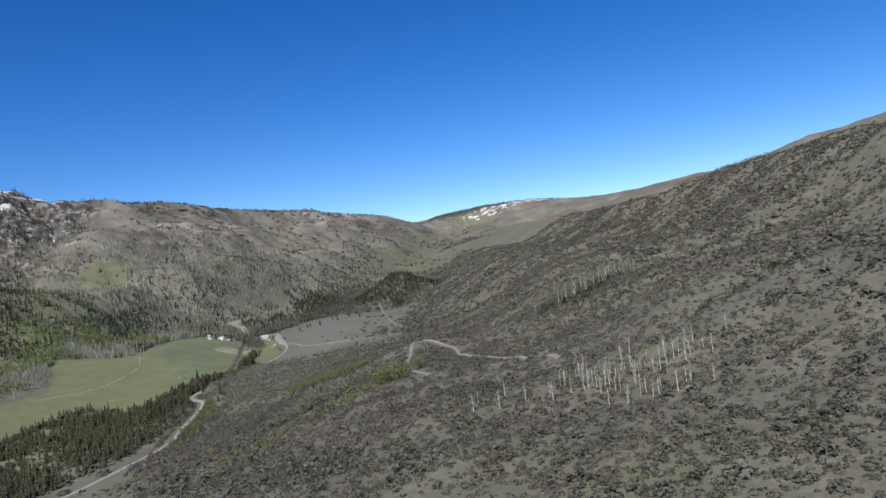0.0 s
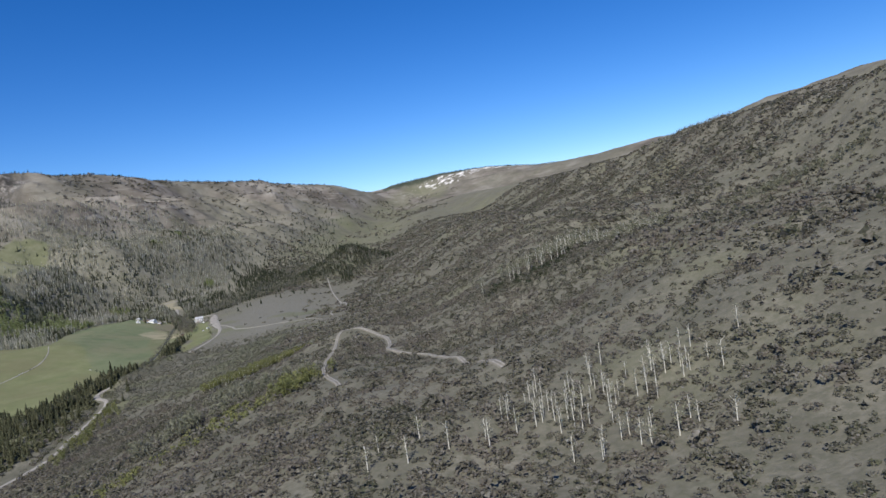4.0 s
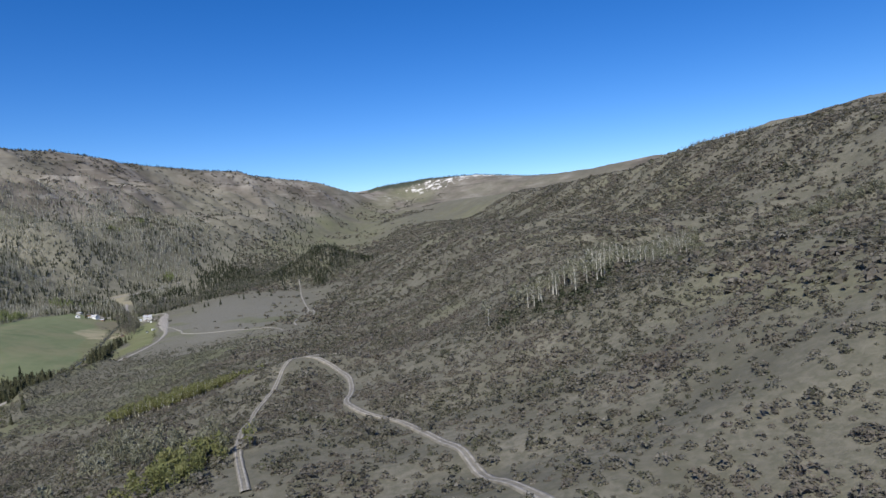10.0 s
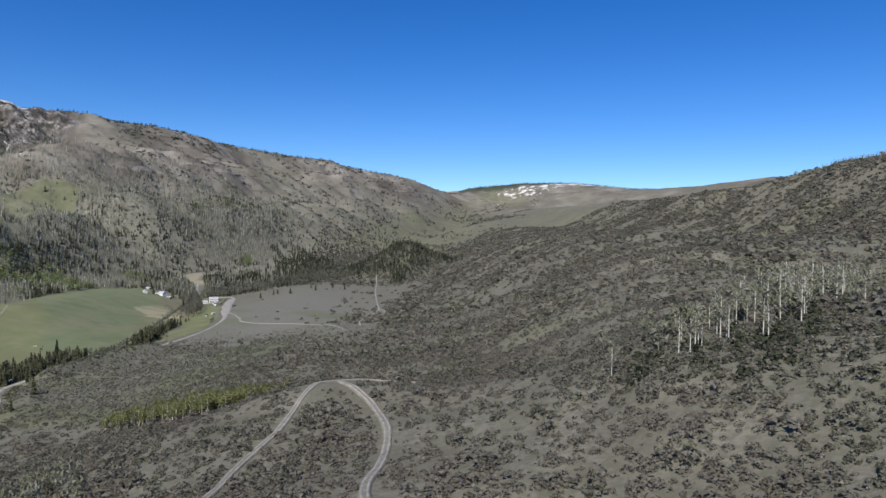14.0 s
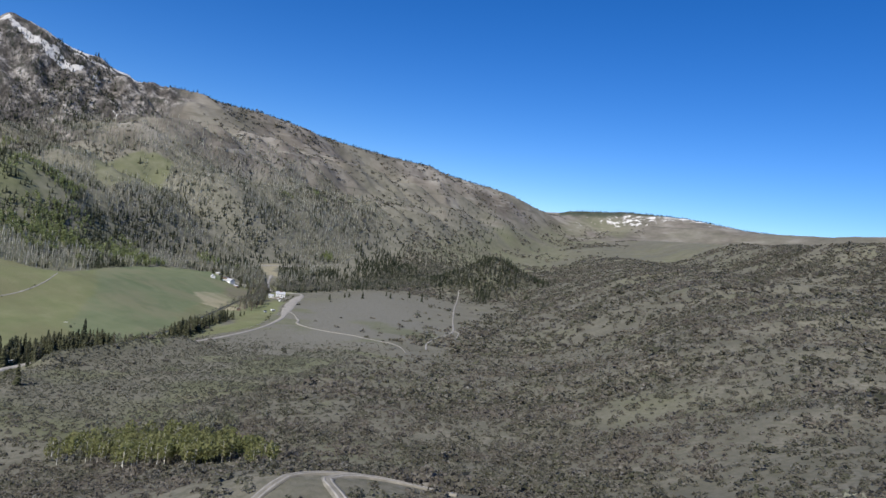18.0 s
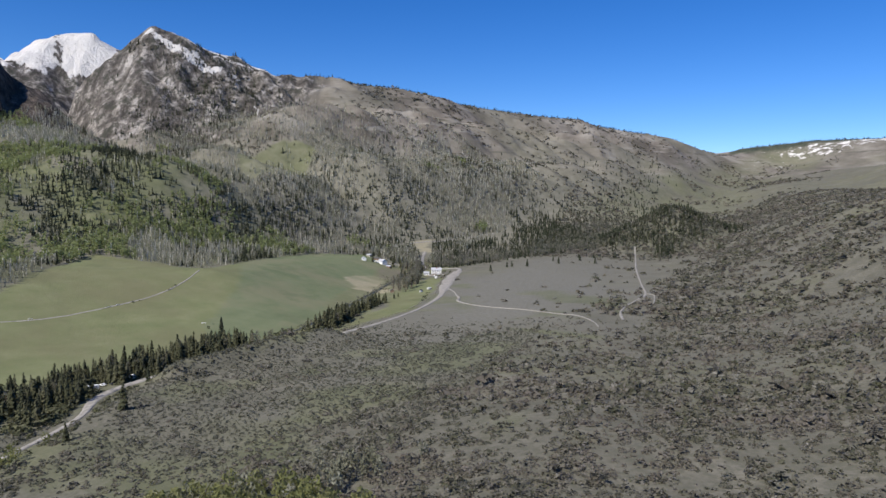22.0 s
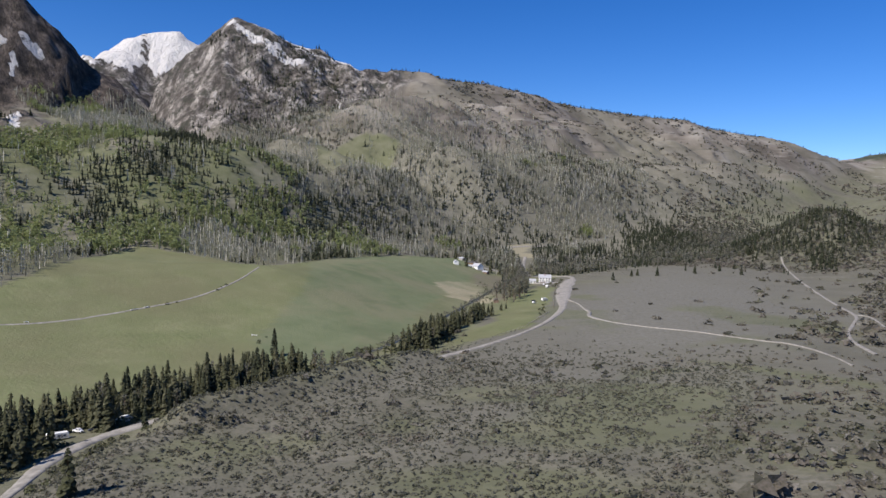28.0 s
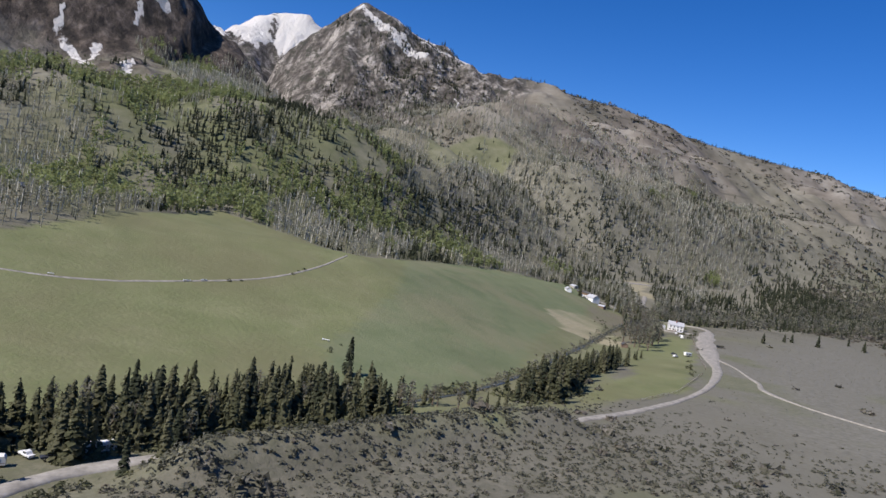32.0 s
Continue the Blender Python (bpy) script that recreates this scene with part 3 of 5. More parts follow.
layer("cliff", rock * np.clip((1880 - GY) / 40, 0, 1))
meadowlets = np.clip((1 - np.hypot((GX + 158) / 42, (GY - 1095) / 62) + fbm(GX, GY, 24, 4, 58) * 1.1) * 2, 0, 0.55)
meadowlets = np.maximum(meadowlets, np.clip((9 + wob * 6 - near_line(GX, GY, [(-135, 1200), (-95, 1172), (-60, 1150)])[0]) / 5, 0, 0.6))
meadowlets = np.maximum(meadowlets, np.clip(fbm(GX, GY, 55, 4, 59) * 2.2 - 0.25, 0, 0.5) * (GX > -300) * (GX < -60) * (GY > 850) * (GY < 1500))
lush = west_wood(GX, GY, GZ) * np.clip((1720 - GY) / 200, 0, 1) * np.clip(0.4 + fbm(GX, GY, 90, 4, 57) * 1.5, 0.0, 0.8)
layer("fresh", np.maximum(glades(GX, GY) * np.clip(0.55 + wob * 0.6, 0.15, 0.7), np.maximum(lush, meadowlets)))
layer("snow", snow)
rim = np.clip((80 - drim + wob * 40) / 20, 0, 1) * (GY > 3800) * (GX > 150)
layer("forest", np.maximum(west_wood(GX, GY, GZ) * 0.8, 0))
# knoll ground coloured darker, for the shade between its trees
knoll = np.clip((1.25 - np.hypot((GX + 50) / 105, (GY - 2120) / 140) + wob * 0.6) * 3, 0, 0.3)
layer("wood_dark", np.maximum(rim, knoll))
tan = np.clip((GZ - 200 + wob * 60) / 120, 0, 1) * np.clip(0.7 + fbm(GX, GY, 260, 4, 51) * 1.4, 0.25, 1)
layer("tan", np.where(GX < 200, tan, tan * np.clip(0.4 + (GY - 3000) / 800, 0.4, 1)))
sage = np.clip(1.6 - 1.5 * np.hypot((GX + 190) / 170, (GY - 1470) / 480) + wob * 0.4, 0, 1)
layer("sage", sage)
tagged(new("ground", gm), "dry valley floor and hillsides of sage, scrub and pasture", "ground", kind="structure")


# ---- roads and tracks ----
def ribbon(name, line, width, material, label, widths=None, raised=0.25):
    pts = [Vector((x, y, 0)) for x, y in line]
    rows = []
    for n, (a, b) in enumerate(zip(pts, pts[1:])):
        before, after = pts[max(n - 1, 0)], pts[min(n + 2, len(pts) - 1)]
        k = max(int((b - a).length / 4), 1)
        for q in range(k):
            t = q / k
            p = 0.5 * (2 * a + (b - before) * t + (2 * before - 5 * a + 4 * b - after) * t * t + (3 * a - before - 3 * b + after) * t ** 3)
            rows.append(p)
    rows.append(pts[-1])
    verts, faces = [], []
    for n, p in enumerate(rows):
        d = (rows[min(n + 1, len(rows) - 1)] - rows[max(n - 1, 0)]).normalized()
        side = Vector((-d.y, d.x, 0))
        wide = np.interp(p.y, *widths) if widths else width
        w = wide * (1 + 0.35 * noise.noise(p * 0.03) + 0.2 * noise.noise(p * 0.2)) / 2
        for k, lift in ((-1.15, -0.25), (-1, 0.3), (-0.4, 0.34), (0, 0.42), (0.4, 0.34), (1, 0.3), (1.15, -0.25)):
            q = p + side * w * k
            verts.append((q.x, q.y, float(gz(q.x, q.y)) + lift + raised))
        if n:
            for k in range(6):
                o = (n - 1) * 7 + k
                faces.append((o, o + 1, o + 8, o + 7))
    return tagged(new(name, link_mesh(name, verts, faces, material, True)), label, "road", kind="structure")


ribbon("road", COUNTY_ROAD, 6.0, GRAVEL, "pale gravel county road beside the creek", ([940, 980, 1020, 1180, 1300, 1400, 1480, 1630, 1665], [4.0, 6.0, 4.2, 3.8, 3.0, 6.0, 13, 14, 5.0]))
ribbon("creek", [p[:2] for p in CREEK[2:11]], 3.0, WATER, "shallow creek under the spruces")
ribbon("track", FARM_TRACK, 1.7, DIRT, "thin pale farm track across the hay field", raised=-0.15)
def beside(line, d):
    """The line shifted sideways."""
    out = []
    for n, (x, y) in enumerate(line):
        a, b = line[max(n - 1, 0)], line[min(n + 1, len(line) - 1)]
        l = math.dist(a, b)
        out.append((x - (b[1] - a[1]) / l * d, y + (b[0] - a[0]) / l * d))
    return out


ribbon("track", HAUL_ROAD, 3.0, SOIL, "bare strip of soil with two ruts over the brushy spur")
for d in (-0.85, 0.85):
    ribbon("rut", beside(HAUL_ROAD, d), 0.8, DIRT, "pale worn rut of the dirt track", raised=0.31)
    ribbon("rut", beside(SPUR_TRACK, d), 0.8, DIRT, "pale worn rut of the dirt track", raised=0.31)
ribbon("track", SPUR_TRACK, 3.0, SOIL, "bare strip of soil with two ruts along the edge of the spur")
ribbon("trail", SAGE_TRAIL, 1.4, DIRT, "pale dirt trail across the sage flat", ([1170, 1330, 1345, 1385, 1400, 1470], [0.8, 0.8, 2.6, 2.6, 1.4, 1.4]))
ribbon("trail", KNOLL_TRAIL, 2.1, DIRT, "pale dirt track climbing towards the wooded knoll")
ribbon("trail", SIDE_TRAIL, 1.4, DIRT, "short pale track branching off across the sage")
ribbon("lane", LANE, 4.0, GRAVEL, "gravel lane to the ranch yard")
ribbon("drive", HOUSE_DRIVE, 5.0, GRAVEL, "gravel drive to the white house")
ribbon("road", BANK_ROAD, 3.5, DIRT, "pale road cut along the wooded bank")


# ---- plants, as bare arrays ----
def tiers(rng, count=4, sides=7, droop=0.10):
    """A ragged spruce, one metre high: cones of uneven boughs."""
    v, f = [], []
    for t in range(count):
        z0, z1 = 0.06 + 0.80 * t / count, min(0.06 + 0.80 * (t + 1.75) / count, 1.0)
        r = 0.11 * (1 - t / (count + 0.35)) ** 0.7
        o = len(v)
        v.append((rng.normal(0, 0.008), rng.normal(0, 0.008), z1))
        for s in range(sides * 2):
            a = math.pi * s / sides + t
            q = r * (rng.uniform(0.9, 1.25) if s % 2 else rng.uniform(0.5, 0.75))
            v.append((q * math.cos(a), q * math.sin(a), z0 - (droop * r * 2 if s % 2 else -0.02) + rng.normal(0, 0.012)))
        f.extend((o, o + 1 + s, o + 1 + (s + 1) % (sides * 2)) for s in range(sides * 2))
    return np.array(v), np.array(f)


def boughs(rng, n, girth=0.15):
    """A spruce crown, one metre high: drooping sprays round the stem, thick below and blunt at the top."""
    v, f = [], []
    for k in range(n):
        z = 0.05 + 0.93 * (k + rng.uniform(0, 1)) / n
        r = girth * (1 - z) ** 0.62 * rng.uniform(0.65, 1.15) + 0.012
        a = rng.uniform(0, 6.283)
        d, e = np.array([math.cos(a), math.sin(a), 0]), np.array([-math.sin(a), math.cos(a), 0])
        w = 0.35 * r + 0.016
        o = len(v)
        v.extend([d * r * 0.1 + [0, 0, z + 0.05], d * r * 0.75 + e * w + [0, 0, z], d * r * 0.75 - e * w + [0, 0, z], d * r + [0, 0, z - 0.35 * r]])
        f.extend([(o, o + 2, o + 1), (o + 1, o + 2, o + 3)])
    return np.array(v), np.array(f)


def tufts(rng, n, centre, spread, size, flat=0.6):
    """Loose sprays of twigs and leaves inside an egg."""
    v, f = [], []
    while len(f) < n:
        p = rng.uniform(-1, 1, 3)
        if not 0.15 < p @ p < 1:
            continue
        c = np.array(centre) + p * spread
        a = rng.normal(0, 1, 3)
        a /= np.linalg.norm(a)
        b = np.cross(a, rng.normal(0, 1, 3))
        b /= np.linalg.norm(b)
        s = size * rng.uniform(0.6, 1.3)
        o = len(v)
        v.extend([c - a * s, c + a * s * 0.9 + b * s * 0.3, c + b * s * flat * 1.6])
        f.append((o, o + 1, o + 2))
    return np.array(v), np.array(f)


def stem(h, r0, r1, sides=4, lean=0.0):
    v, f = [], []
    for z, r, off in ((-0.03, r0, 0), (h, r1, lean)):
        v.extend((r * math.cos(6.283 * s / sides) + off, r * math.sin(6.283 * s / sides), z) for s in range(sides))
    for s in range(sides):
        a, b = s, (s + 1) % sides
        f.extend([(a, b, b + sides), (a, b + sides, a + sides)])
    return np.array(v), np.array(f)


def joined(*bits):
    v, f, o = [], [], 0
    for bv, bf in bits:
        v.append(bv)
        f.append(bf + o)
        o += len(bv)
    return np.concatenate(v), np.concatenate(f)


def leafball(rng, n, size):
    """A rounded bush, one metre wide, of loose leaf sprays lying roughly along its surface."""
    v, f = [], []
    lumps = rng.normal(0, 1, (4, 3))
    for _ in range(n):
        d = rng.normal(0, 1, 3)
        d[2] = abs(d[2]) * 0.9 - 0.15
        d /= np.linalg.norm(d)
        r = (0.86 + 0.16 * np.max(lumps @ d) / 1.5) * rng.uniform(0.82, 1.06)
        c = d * r * np.array([0.5, 0.5, 0.62])
        nrm = d + rng.normal(0, 0.6, 3)
        a = np.cross(nrm, rng.normal(0, 1, 3))
        a /= np.linalg.norm(a)
        b = np.cross(nrm, a)
        b /= np.linalg.norm(b)
        s = size * rng.uniform(0.7, 1.3)
        o = len(v)
        v.extend([c + a * s, c - a * 0.6 * s + b * 0.9 * s, c - a * 0.5 * s - b * 0.9 * s])
        f.append((o, o + 1, o + 2))
    return np.array(v), np.array(f)


def scatter(name, kinds, xy, size, material, label, category, tall=None, seed=1, sink=0.0):
    """Many plants of a few kinds in one mesh."""
    rng = np.random.default_rng(seed)
    vs, fs, shades, base = [], [], [], 0
    pick = rng.integers(0, len(kinds), len(xy))
    yaw = rng.uniform(0, 6.283, len(xy))
    tall = size if tall is None else tall
    z = gz(xy[:, 0], xy[:, 1]) - sink
    for k, (v, f) in enumerate(kinds):
        m = pick == k
        c, s = np.cos(yaw[m])[:, None], np.sin(yaw[m])[:, None]
        w, h = size[m][:, None], tall[m][:, None]
        px = (v[:, 0] * c - v[:, 1] * s) * w + xy[m, 0][:, None]
        py = (v[:, 0] * s + v[:, 1] * c) * w + xy[m, 1][:, None]
        pz = v[:, 2] * h + z[m][:, None]
        vs.append(np.stack([px, py, pz], -1).reshape(-1, 3))
        fs.append((f[None] + (np.arange(m.sum()) * len(v))[:, None, None]).reshape(-1, 3) + base)
        base += m.sum() * len(v)
        shades.append(np.repeat(rng.random(m.sum()), len(v)))
    me = link_mesh(name, np.concatenate(vs), np.concatenate(fs), material)
    me.attributes.new("shade", "FLOAT", "POINT").data.foreach_set("value", np.concatenate(shades).astype(np.float32))
    return tagged(new(name, me), label, category, kind="stuff")


def sow(x0, x1, y0, y1, gap, chance, seed):
    """Jittered places in a box, kept where chance(x, y, z) says so."""
    rng = np.random.default_rng(seed)
    a, b = np.meshgrid(np.arange(x0, x1, gap), np.arange(y0, y1, gap))
    x, y = a.ravel() + rng.uniform(-0.6, 0.6, a.size) * gap, b.ravel() + rng.uniform(-0.6, 0.6, a.size) * gap
    keep = rng.random(x.size) < chance(x, y, gz(x, y))
    return np.stack([x[keep], y[keep]], -1)


ROADS = [COUNTY_ROAD, HAUL_ROAD, SPUR_TRACK, SAGE_TRAIL, KNOLL_TRAIL, SIDE_TRAIL, LANE, HOUSE_DRIVE, BANK_ROAD]
YARDS = [(-368, 1620, 24), (-482, 1665, 36), (-309, 1433, 12), (-350, 985, 11), (-475, 1840, 14)]


def clear(x, y, margin=4.0):
    ok = np.ones(x.shape, bool)
    for r in ROADS:
        ok &= near_line(x, y, r)[0] > (margin + 3 if r is COUNTY_ROAD else margin)
    for cx, cy, r in YARDS:
        ok &= np.hypot(x - cx, y - cy) > r
    return ok & ~inside(x, y, PALE_BANK) & ~inside(x, y, BANK_FOOT)


def along(line, n, spread, seed):
    """n places strewn along a line."""
    rng = np.random.default_rng(seed)
    seg = [math.dist(a, b) for a, b in zip(line, line[1:])]
    out = []
    while len(out) < n:
        t = rng.uniform(0, sum(seg))
        for (a, b), length in zip(zip(line, line[1:]), seg):
            if t < length:
                break
            t -= length
        x = a[0] + (b[0] - a[0]) * t / length + rng.normal(0, spread)
        y = a[1] + (b[1] - a[1]) * t / length + rng.normal(0, spread)
        if clear(np.array([x]), np.array([y]), 4)[0] and all(math.dist((x, y), q) > 2.2 for q in out):
            out.append((x, y))
    return out


def fir_chance(x, y, z):
    dark, pale = stands(x, y, DARK_STANDS, 44), stands(x, y, PALE_STANDS, 45)
    p = west_wood(x, y, z) * np.clip(0.16 + 0.3 * (x > -480 - 0.1 * (y - 1700)) * (y > 1660) + fbm(x, y, 110, 4, 61) * 1.5 + fbm(x, y, 28, 2, 62) * 0.9 + 0.62 * dark - 0.36 * pale * (1 - dark), 0.015, 1)
    p = p * np.clip(1.1 - (z - np.where(y > 1650, 165, 210)) / 130, 0.05, 1) * (1 - 0.8 * glades(x, y))
    knoll = np.clip(1.3 - np.hypot((x + 50) / 105, (y - 2120) / 140) + fbm(x, y, 50, 3, 65) * 1.5, 0, 0.48)
    p = np.maximum(p, 0.62 * stands(x, y, HIGH_STANDS, 47) * (z > 200))
    steep = np.clip((z - 230) / 60, 0, 1) * (x < -1080) * (y > 1700) * 0.5 * (fbm(x, y, 90, 3, 63) > 0.0)
    line = (np.abs(near_line(x, y, WEST_CREST)[0] - 15) < 22) * 0.35 * (y > 2450)
    edge = np.interp(y, [1600, 1690, 1800, 1900, 2040, 2200, 3000], [-430, -365, -300, -255, -160, -120, 0])
    p = np.maximum(p, np.where(y < 2400, 0.4, 0.9) * np.clip((edge - x) / 10, 0, 1) * np.clip((x - edge + 250) / 60, 0, 1) * (y > 1700) * (y < 2900) * (z < 190) * np.clip(0.8 + fbm(x, y, 70, 3, 64) * 1.2, 0.15, 1))
    crag = np.clip((z - 215) / 25, 0, 1) * (y < 1650) * (x < -1060)
    return np.maximum(np.maximum(p, knoll), np.maximum(steep, line)) * clear(x, y, 5) * (z < 560) * (1 - crag)


def aspen_chance(x, y, z):
    dark, pale = stands(x, y, DARK_STANDS, 44), stands(x, y, PALE_STANDS, 45)
    p = west_wood(x, y, z) * np.clip(0.62 - fbm(x, y, 110, 4, 61) * 0.7 + fbm(x, y, 60, 3, 66) * 0.8 + 0.55 * pale - 0.35 * dark, 0, 1)
    p = p * (1 - 0.85 * inside(x, y, MEADOW))
    return p * np.clip(1.15 - (z - 230) / 170, 0.03, 1) * np.where(fbm(x, y, 42, 3, 69) > 0.02, 1.0, 1 - 0.92 * glades(x, y)) * clear(x, y, 5) * (x < -420) * ~((z > 190) & (y < 1480) & (x < -1080))


def brush_chance(x, y, z):
    thick = np.clip(0.6 + fbm(x, y, 70, 4, 71) * 1.1 + fbm(x, y, 18, 2, 72) * 0.6, 0.14 + 0.18 * (y < 1100) * (x < 280), 1)
    flat = np.clip(1.6 - 1.5 * np.hypot((x + 190) / 165, (y - 1470) / 470) + fbm(x, y, 45, 4, 74) * 0.6, 0, 1)
    flat = np.maximum(flat, np.clip((np.interp(y, [900, 1012, 1070, 1137, 1200, 1323, 1495, 1782, 1900], [-120, -122, -96, -78, -56, -47, -31, 14, 0]) - x + fbm(x, y, 45, 4, 73) * 75) / 60 + 0.35, 0, 1) * np.clip((y - 840) / 40, 0, 1) * np.clip((1960 - y) / 120, 0, 1))
    d, _ = near_line(x, y, CREEK)
    return thick * (1 - np.where((y > 1200) & (x < -130), 0.99, 0.93) * flat) * (d > 25) * clear(x, y, 3.0) * (np.hypot(x - 6, (y - 706) / 1.4) > 9) * ~inside(x, y, FIELD) * ~inside(x, y, PADDOCK) * np.clip((x + 330 + 0.1 * (y - 1100)) / np.where(y < 620, 60, 1) + np.where(y < 620, fbm(x, y, 60, 4, 76) * 1.2, 0), 0, 1)


rng = np.random.default_rng(5)
FIRS = [joined(boughs(rng, 10, 0.24), tiers(rng, 2, 3)) for _ in range(7)]
CREEK_FIRS = [joined(boughs(rng, 26, 0.19), tiers(rng, 3, 4), stem(0.3, 0.02, 0.018, 3)) for _ in range(7)]
ASPENS = [joined(stem(0.85, 0.028, 0.012, 3), tufts(rng, 14, (0, 0, 0.68), (0.15, 0.15, 0.30), 0.07)) for _ in range(6)]
LEAFING = [joined(stem(0.6, 0.026, 0.014, 3), tufts(rng, 20, (0, 0, 0.62), (0.2, 0.2, 0.36), 0.13)) for _ in range(6)]
POLES = [stem(0.9, 0.026, 0.014, 3, 0.03 * k) for k in range(3)]
THICKETS = [leafball(rng, 33, 0.16) for _ in range(8)]
FINE_THICKETS = [leafball(rng, 62, 0.115) for _ in range(8)]
SHRUBS = [leafball(rng, 12, 0.29) for _ in range(8)]

p = sow(-1500, -330, 700, 2400, 6.4, fir_chance, 11)
p = np.concatenate([p, sow(-330, 110, 1680, 2340, 5.4, lambda x, y, z: fir_chance(x, y, z), 12)])
h = np.random.default_rng(3).gamma(6.0, 1.05, len(p)) + np.where(np.hypot((p[:, 0] + 50) / 140, (p[:, 1] - 2120) / 180) < 1, 7.0, 2.5)
scatter("spruce_wood", FIRS, p, h * 1.3, SPRUCE, "dark green spruce wood on the mountain side", "wood", h, 21, 0.4)
p = sow(-1200, 300, 2400, 4200, 12, fir_chance, 13)
h = np.random.default_rng(4).uniform(6, 13, len(p))
scatter("far_spruce_wood", FIRS, p, h * 1.3, SPRUCE, "scattered dark spruce on the far slopes", "wood", h, 22, 0.4)
p = sow(-1250, -400, 800, 2600, 5.5, aspen_chance, 14)
h = np.random.default_rng(6).uniform(9, 16, len(p))
g = fbm(p[:, 0], p[:, 1], 90, 4, 67) * 0.8 + np.where(p[:, 1] < 1620, 0.12, -0.25) + 0.75 * stands(p[:, 0], p[:, 1], GREEN_STANDS, 46) - np.where(p[:, 1] < 1500, 0.1, 0.25) * stands(p[:, 0], p[:, 1], PALE_STANDS, 45) > 0.16
scatter("aspen_wood", ASPENS, p[~g], h[~g] * 1.1, ASPEN, "grey leafless aspen wood with pale trunks", "wood", h[~g], 23, 0.3)
bole = np.random.default_rng(68).random(len(p)) < np.where(g, 0.2, 0.35 + 0.5 * stands(p[:, 0], p[:, 1], PALE_STANDS, 45))
scatter("aspen_trunks", POLES, p[bole] + 0.4, h[bole] * 1.15, PALE_BARK, "pale trunks standing in the aspen wood", "wood", h[bole], 231, 0.3)
scatter("leafing_aspen_wood", LEAFING, p[g], h[g] * 1.1, ASPEN_FRESH, "aspen wood in fresh yellow-green leaf", "wood", h[g], 24, 0.3)
def floor_wood(x, y, z):
    edge = np.interp(y, [1600, 1690, 1800, 1900, 2040, 2200, 2500], [-430, -365, -300, -255, -160, -120, -60])
    return 0.75 * np.clip((edge - x) / 12, 0, 1) * np.clip((x - edge + 210) / 50, 0, 1) * np.clip(0.7 + fbm(x, y, 60, 3, 164) * 1.4, 0.1, 1) * clear(x, y, 5)


p = np.concatenate([sow(-560, -60, 1690, 2500, 5.6, floor_wood, 165), sow(-140, 60, 1960, 2290, 6.5, lambda x, y, z: 0.5 * (np.hypot((x + 50) / 105, (y - 2120) / 150) < 1), 166)])
h = np.random.default_rng(167).uniform(7, 14, len(p))
scatter("mixed_wood", LEAFING, p, h * 1.1, COTTONWOOD, "grey-olive aspens and cottonwoods among the valley spruces", "wood", h, 168, 0.3)
p = np.concatenate([sow(-330, 350, 140, 1250, 4.1, brush_chance, 15), sow(-330, 420, -120, 140, 5.2, lambda x, y, z: brush_chance(x, y, z) * np.clip((y + 120) / 160 + fbm(x, y, 50, 3, 80), 0, 1), 152)])
s = np.random.default_rng(7).gamma(4.0, 0.75, len(p)) + 1.0
close = (p[:, 0] > -110) & (p[:, 0] < 190) & (p[:, 1] < 940) & (p[:, 1] > 140) | (p[:, 0] <= -110) & (p[:, 1] > 640) & (p[:, 1] < 1040)
for near, kinds, label, seed in ((close, FINE_THICKETS, "grey-brown leafless scrub oak thickets on the spur", 25), (~close, SHRUBS, "grey-brown scrub oak thickets on the valley side", 225)):
    scatter("scrub_oak", kinds, p[near], s[near], BRUSH, label, "brush", s[near] * np.random.default_rng(8).uniform(0.5, 0.95, near.sum()), seed, 0.2)
p = sow(-330, 280, 140, 1250, 3.8, lambda x, y, z: np.sqrt(brush_chance(x, y, z)) * 0.75, 151)
s = np.random.default_rng(71).uniform(0.9, 2.6, len(p))
scatter("low_brush", SHRUBS, p, s, BRUSH, "low twiggy brush between the thickets", "brush", s * 0.8, 251, 0.1)
p = sow(-330, 900, 1250, 2700, 7.2, brush_chance, 16)
s = np.random.default_rng(9).gamma(5.0, 1.0, len(p)) + 1.5
scatter("far_scrub", SHRUBS, p, s, BRUSH, "dark scrub dotted over the eastern hillside", "brush", s * 0.7, 26, 0.2)
p = sow(350, 1100, 300, 2300, 7.6, brush_chance, 17)
s = np.random.default_rng(10).gamma(5.0, 1.1, len(p)) + 1.5
scatter("hill_scrub", SHRUBS, p, s, BRUSH, "dark scrub on the steep eastern hillside", "brush", s * 0.7, 27, 0.2)
p = sow(-340, -90, 1000, 1950, 5.0, lambda x, y, z: np.where(y > 1240, 0.35, 0.5) * clear(x, y, 2) * (near_line(x, y, CREEK)[0] > 22) * ~inside(x, y, PADDOCK) * ~inside(x, y, FIELD), 18)
s = np.random.default_rng(11).uniform(0.8, 2.0, len(p)) * np.where(p[:, 1] > 1240, 0.55, 1.0)
scatter("sagebrush", SHRUBS, p, s, SAGE, "low grey-green sagebrush on the flat", "brush", s * 0.6, 28, 0.1)
p = sow(-330, -105, 870, 1260, 2.0, lambda x, y, z: 0.8 * clear(x, y, 2) * (near_line(x, y, CREEK)[0] > 30) * (fbm(x, y, 25, 3, 77) > -0.35) * np.clip((1235 - y) / 90, 0, 1), 181)
s = np.random.default_rng(111).gamma(3.0, 0.3, len(p)) + 0.35
scatter("low_sagebrush", SHRUBS, p, s, SAGE, "low grey sagebrush above the road", "brush", s * 0.7, 281, 0.05)
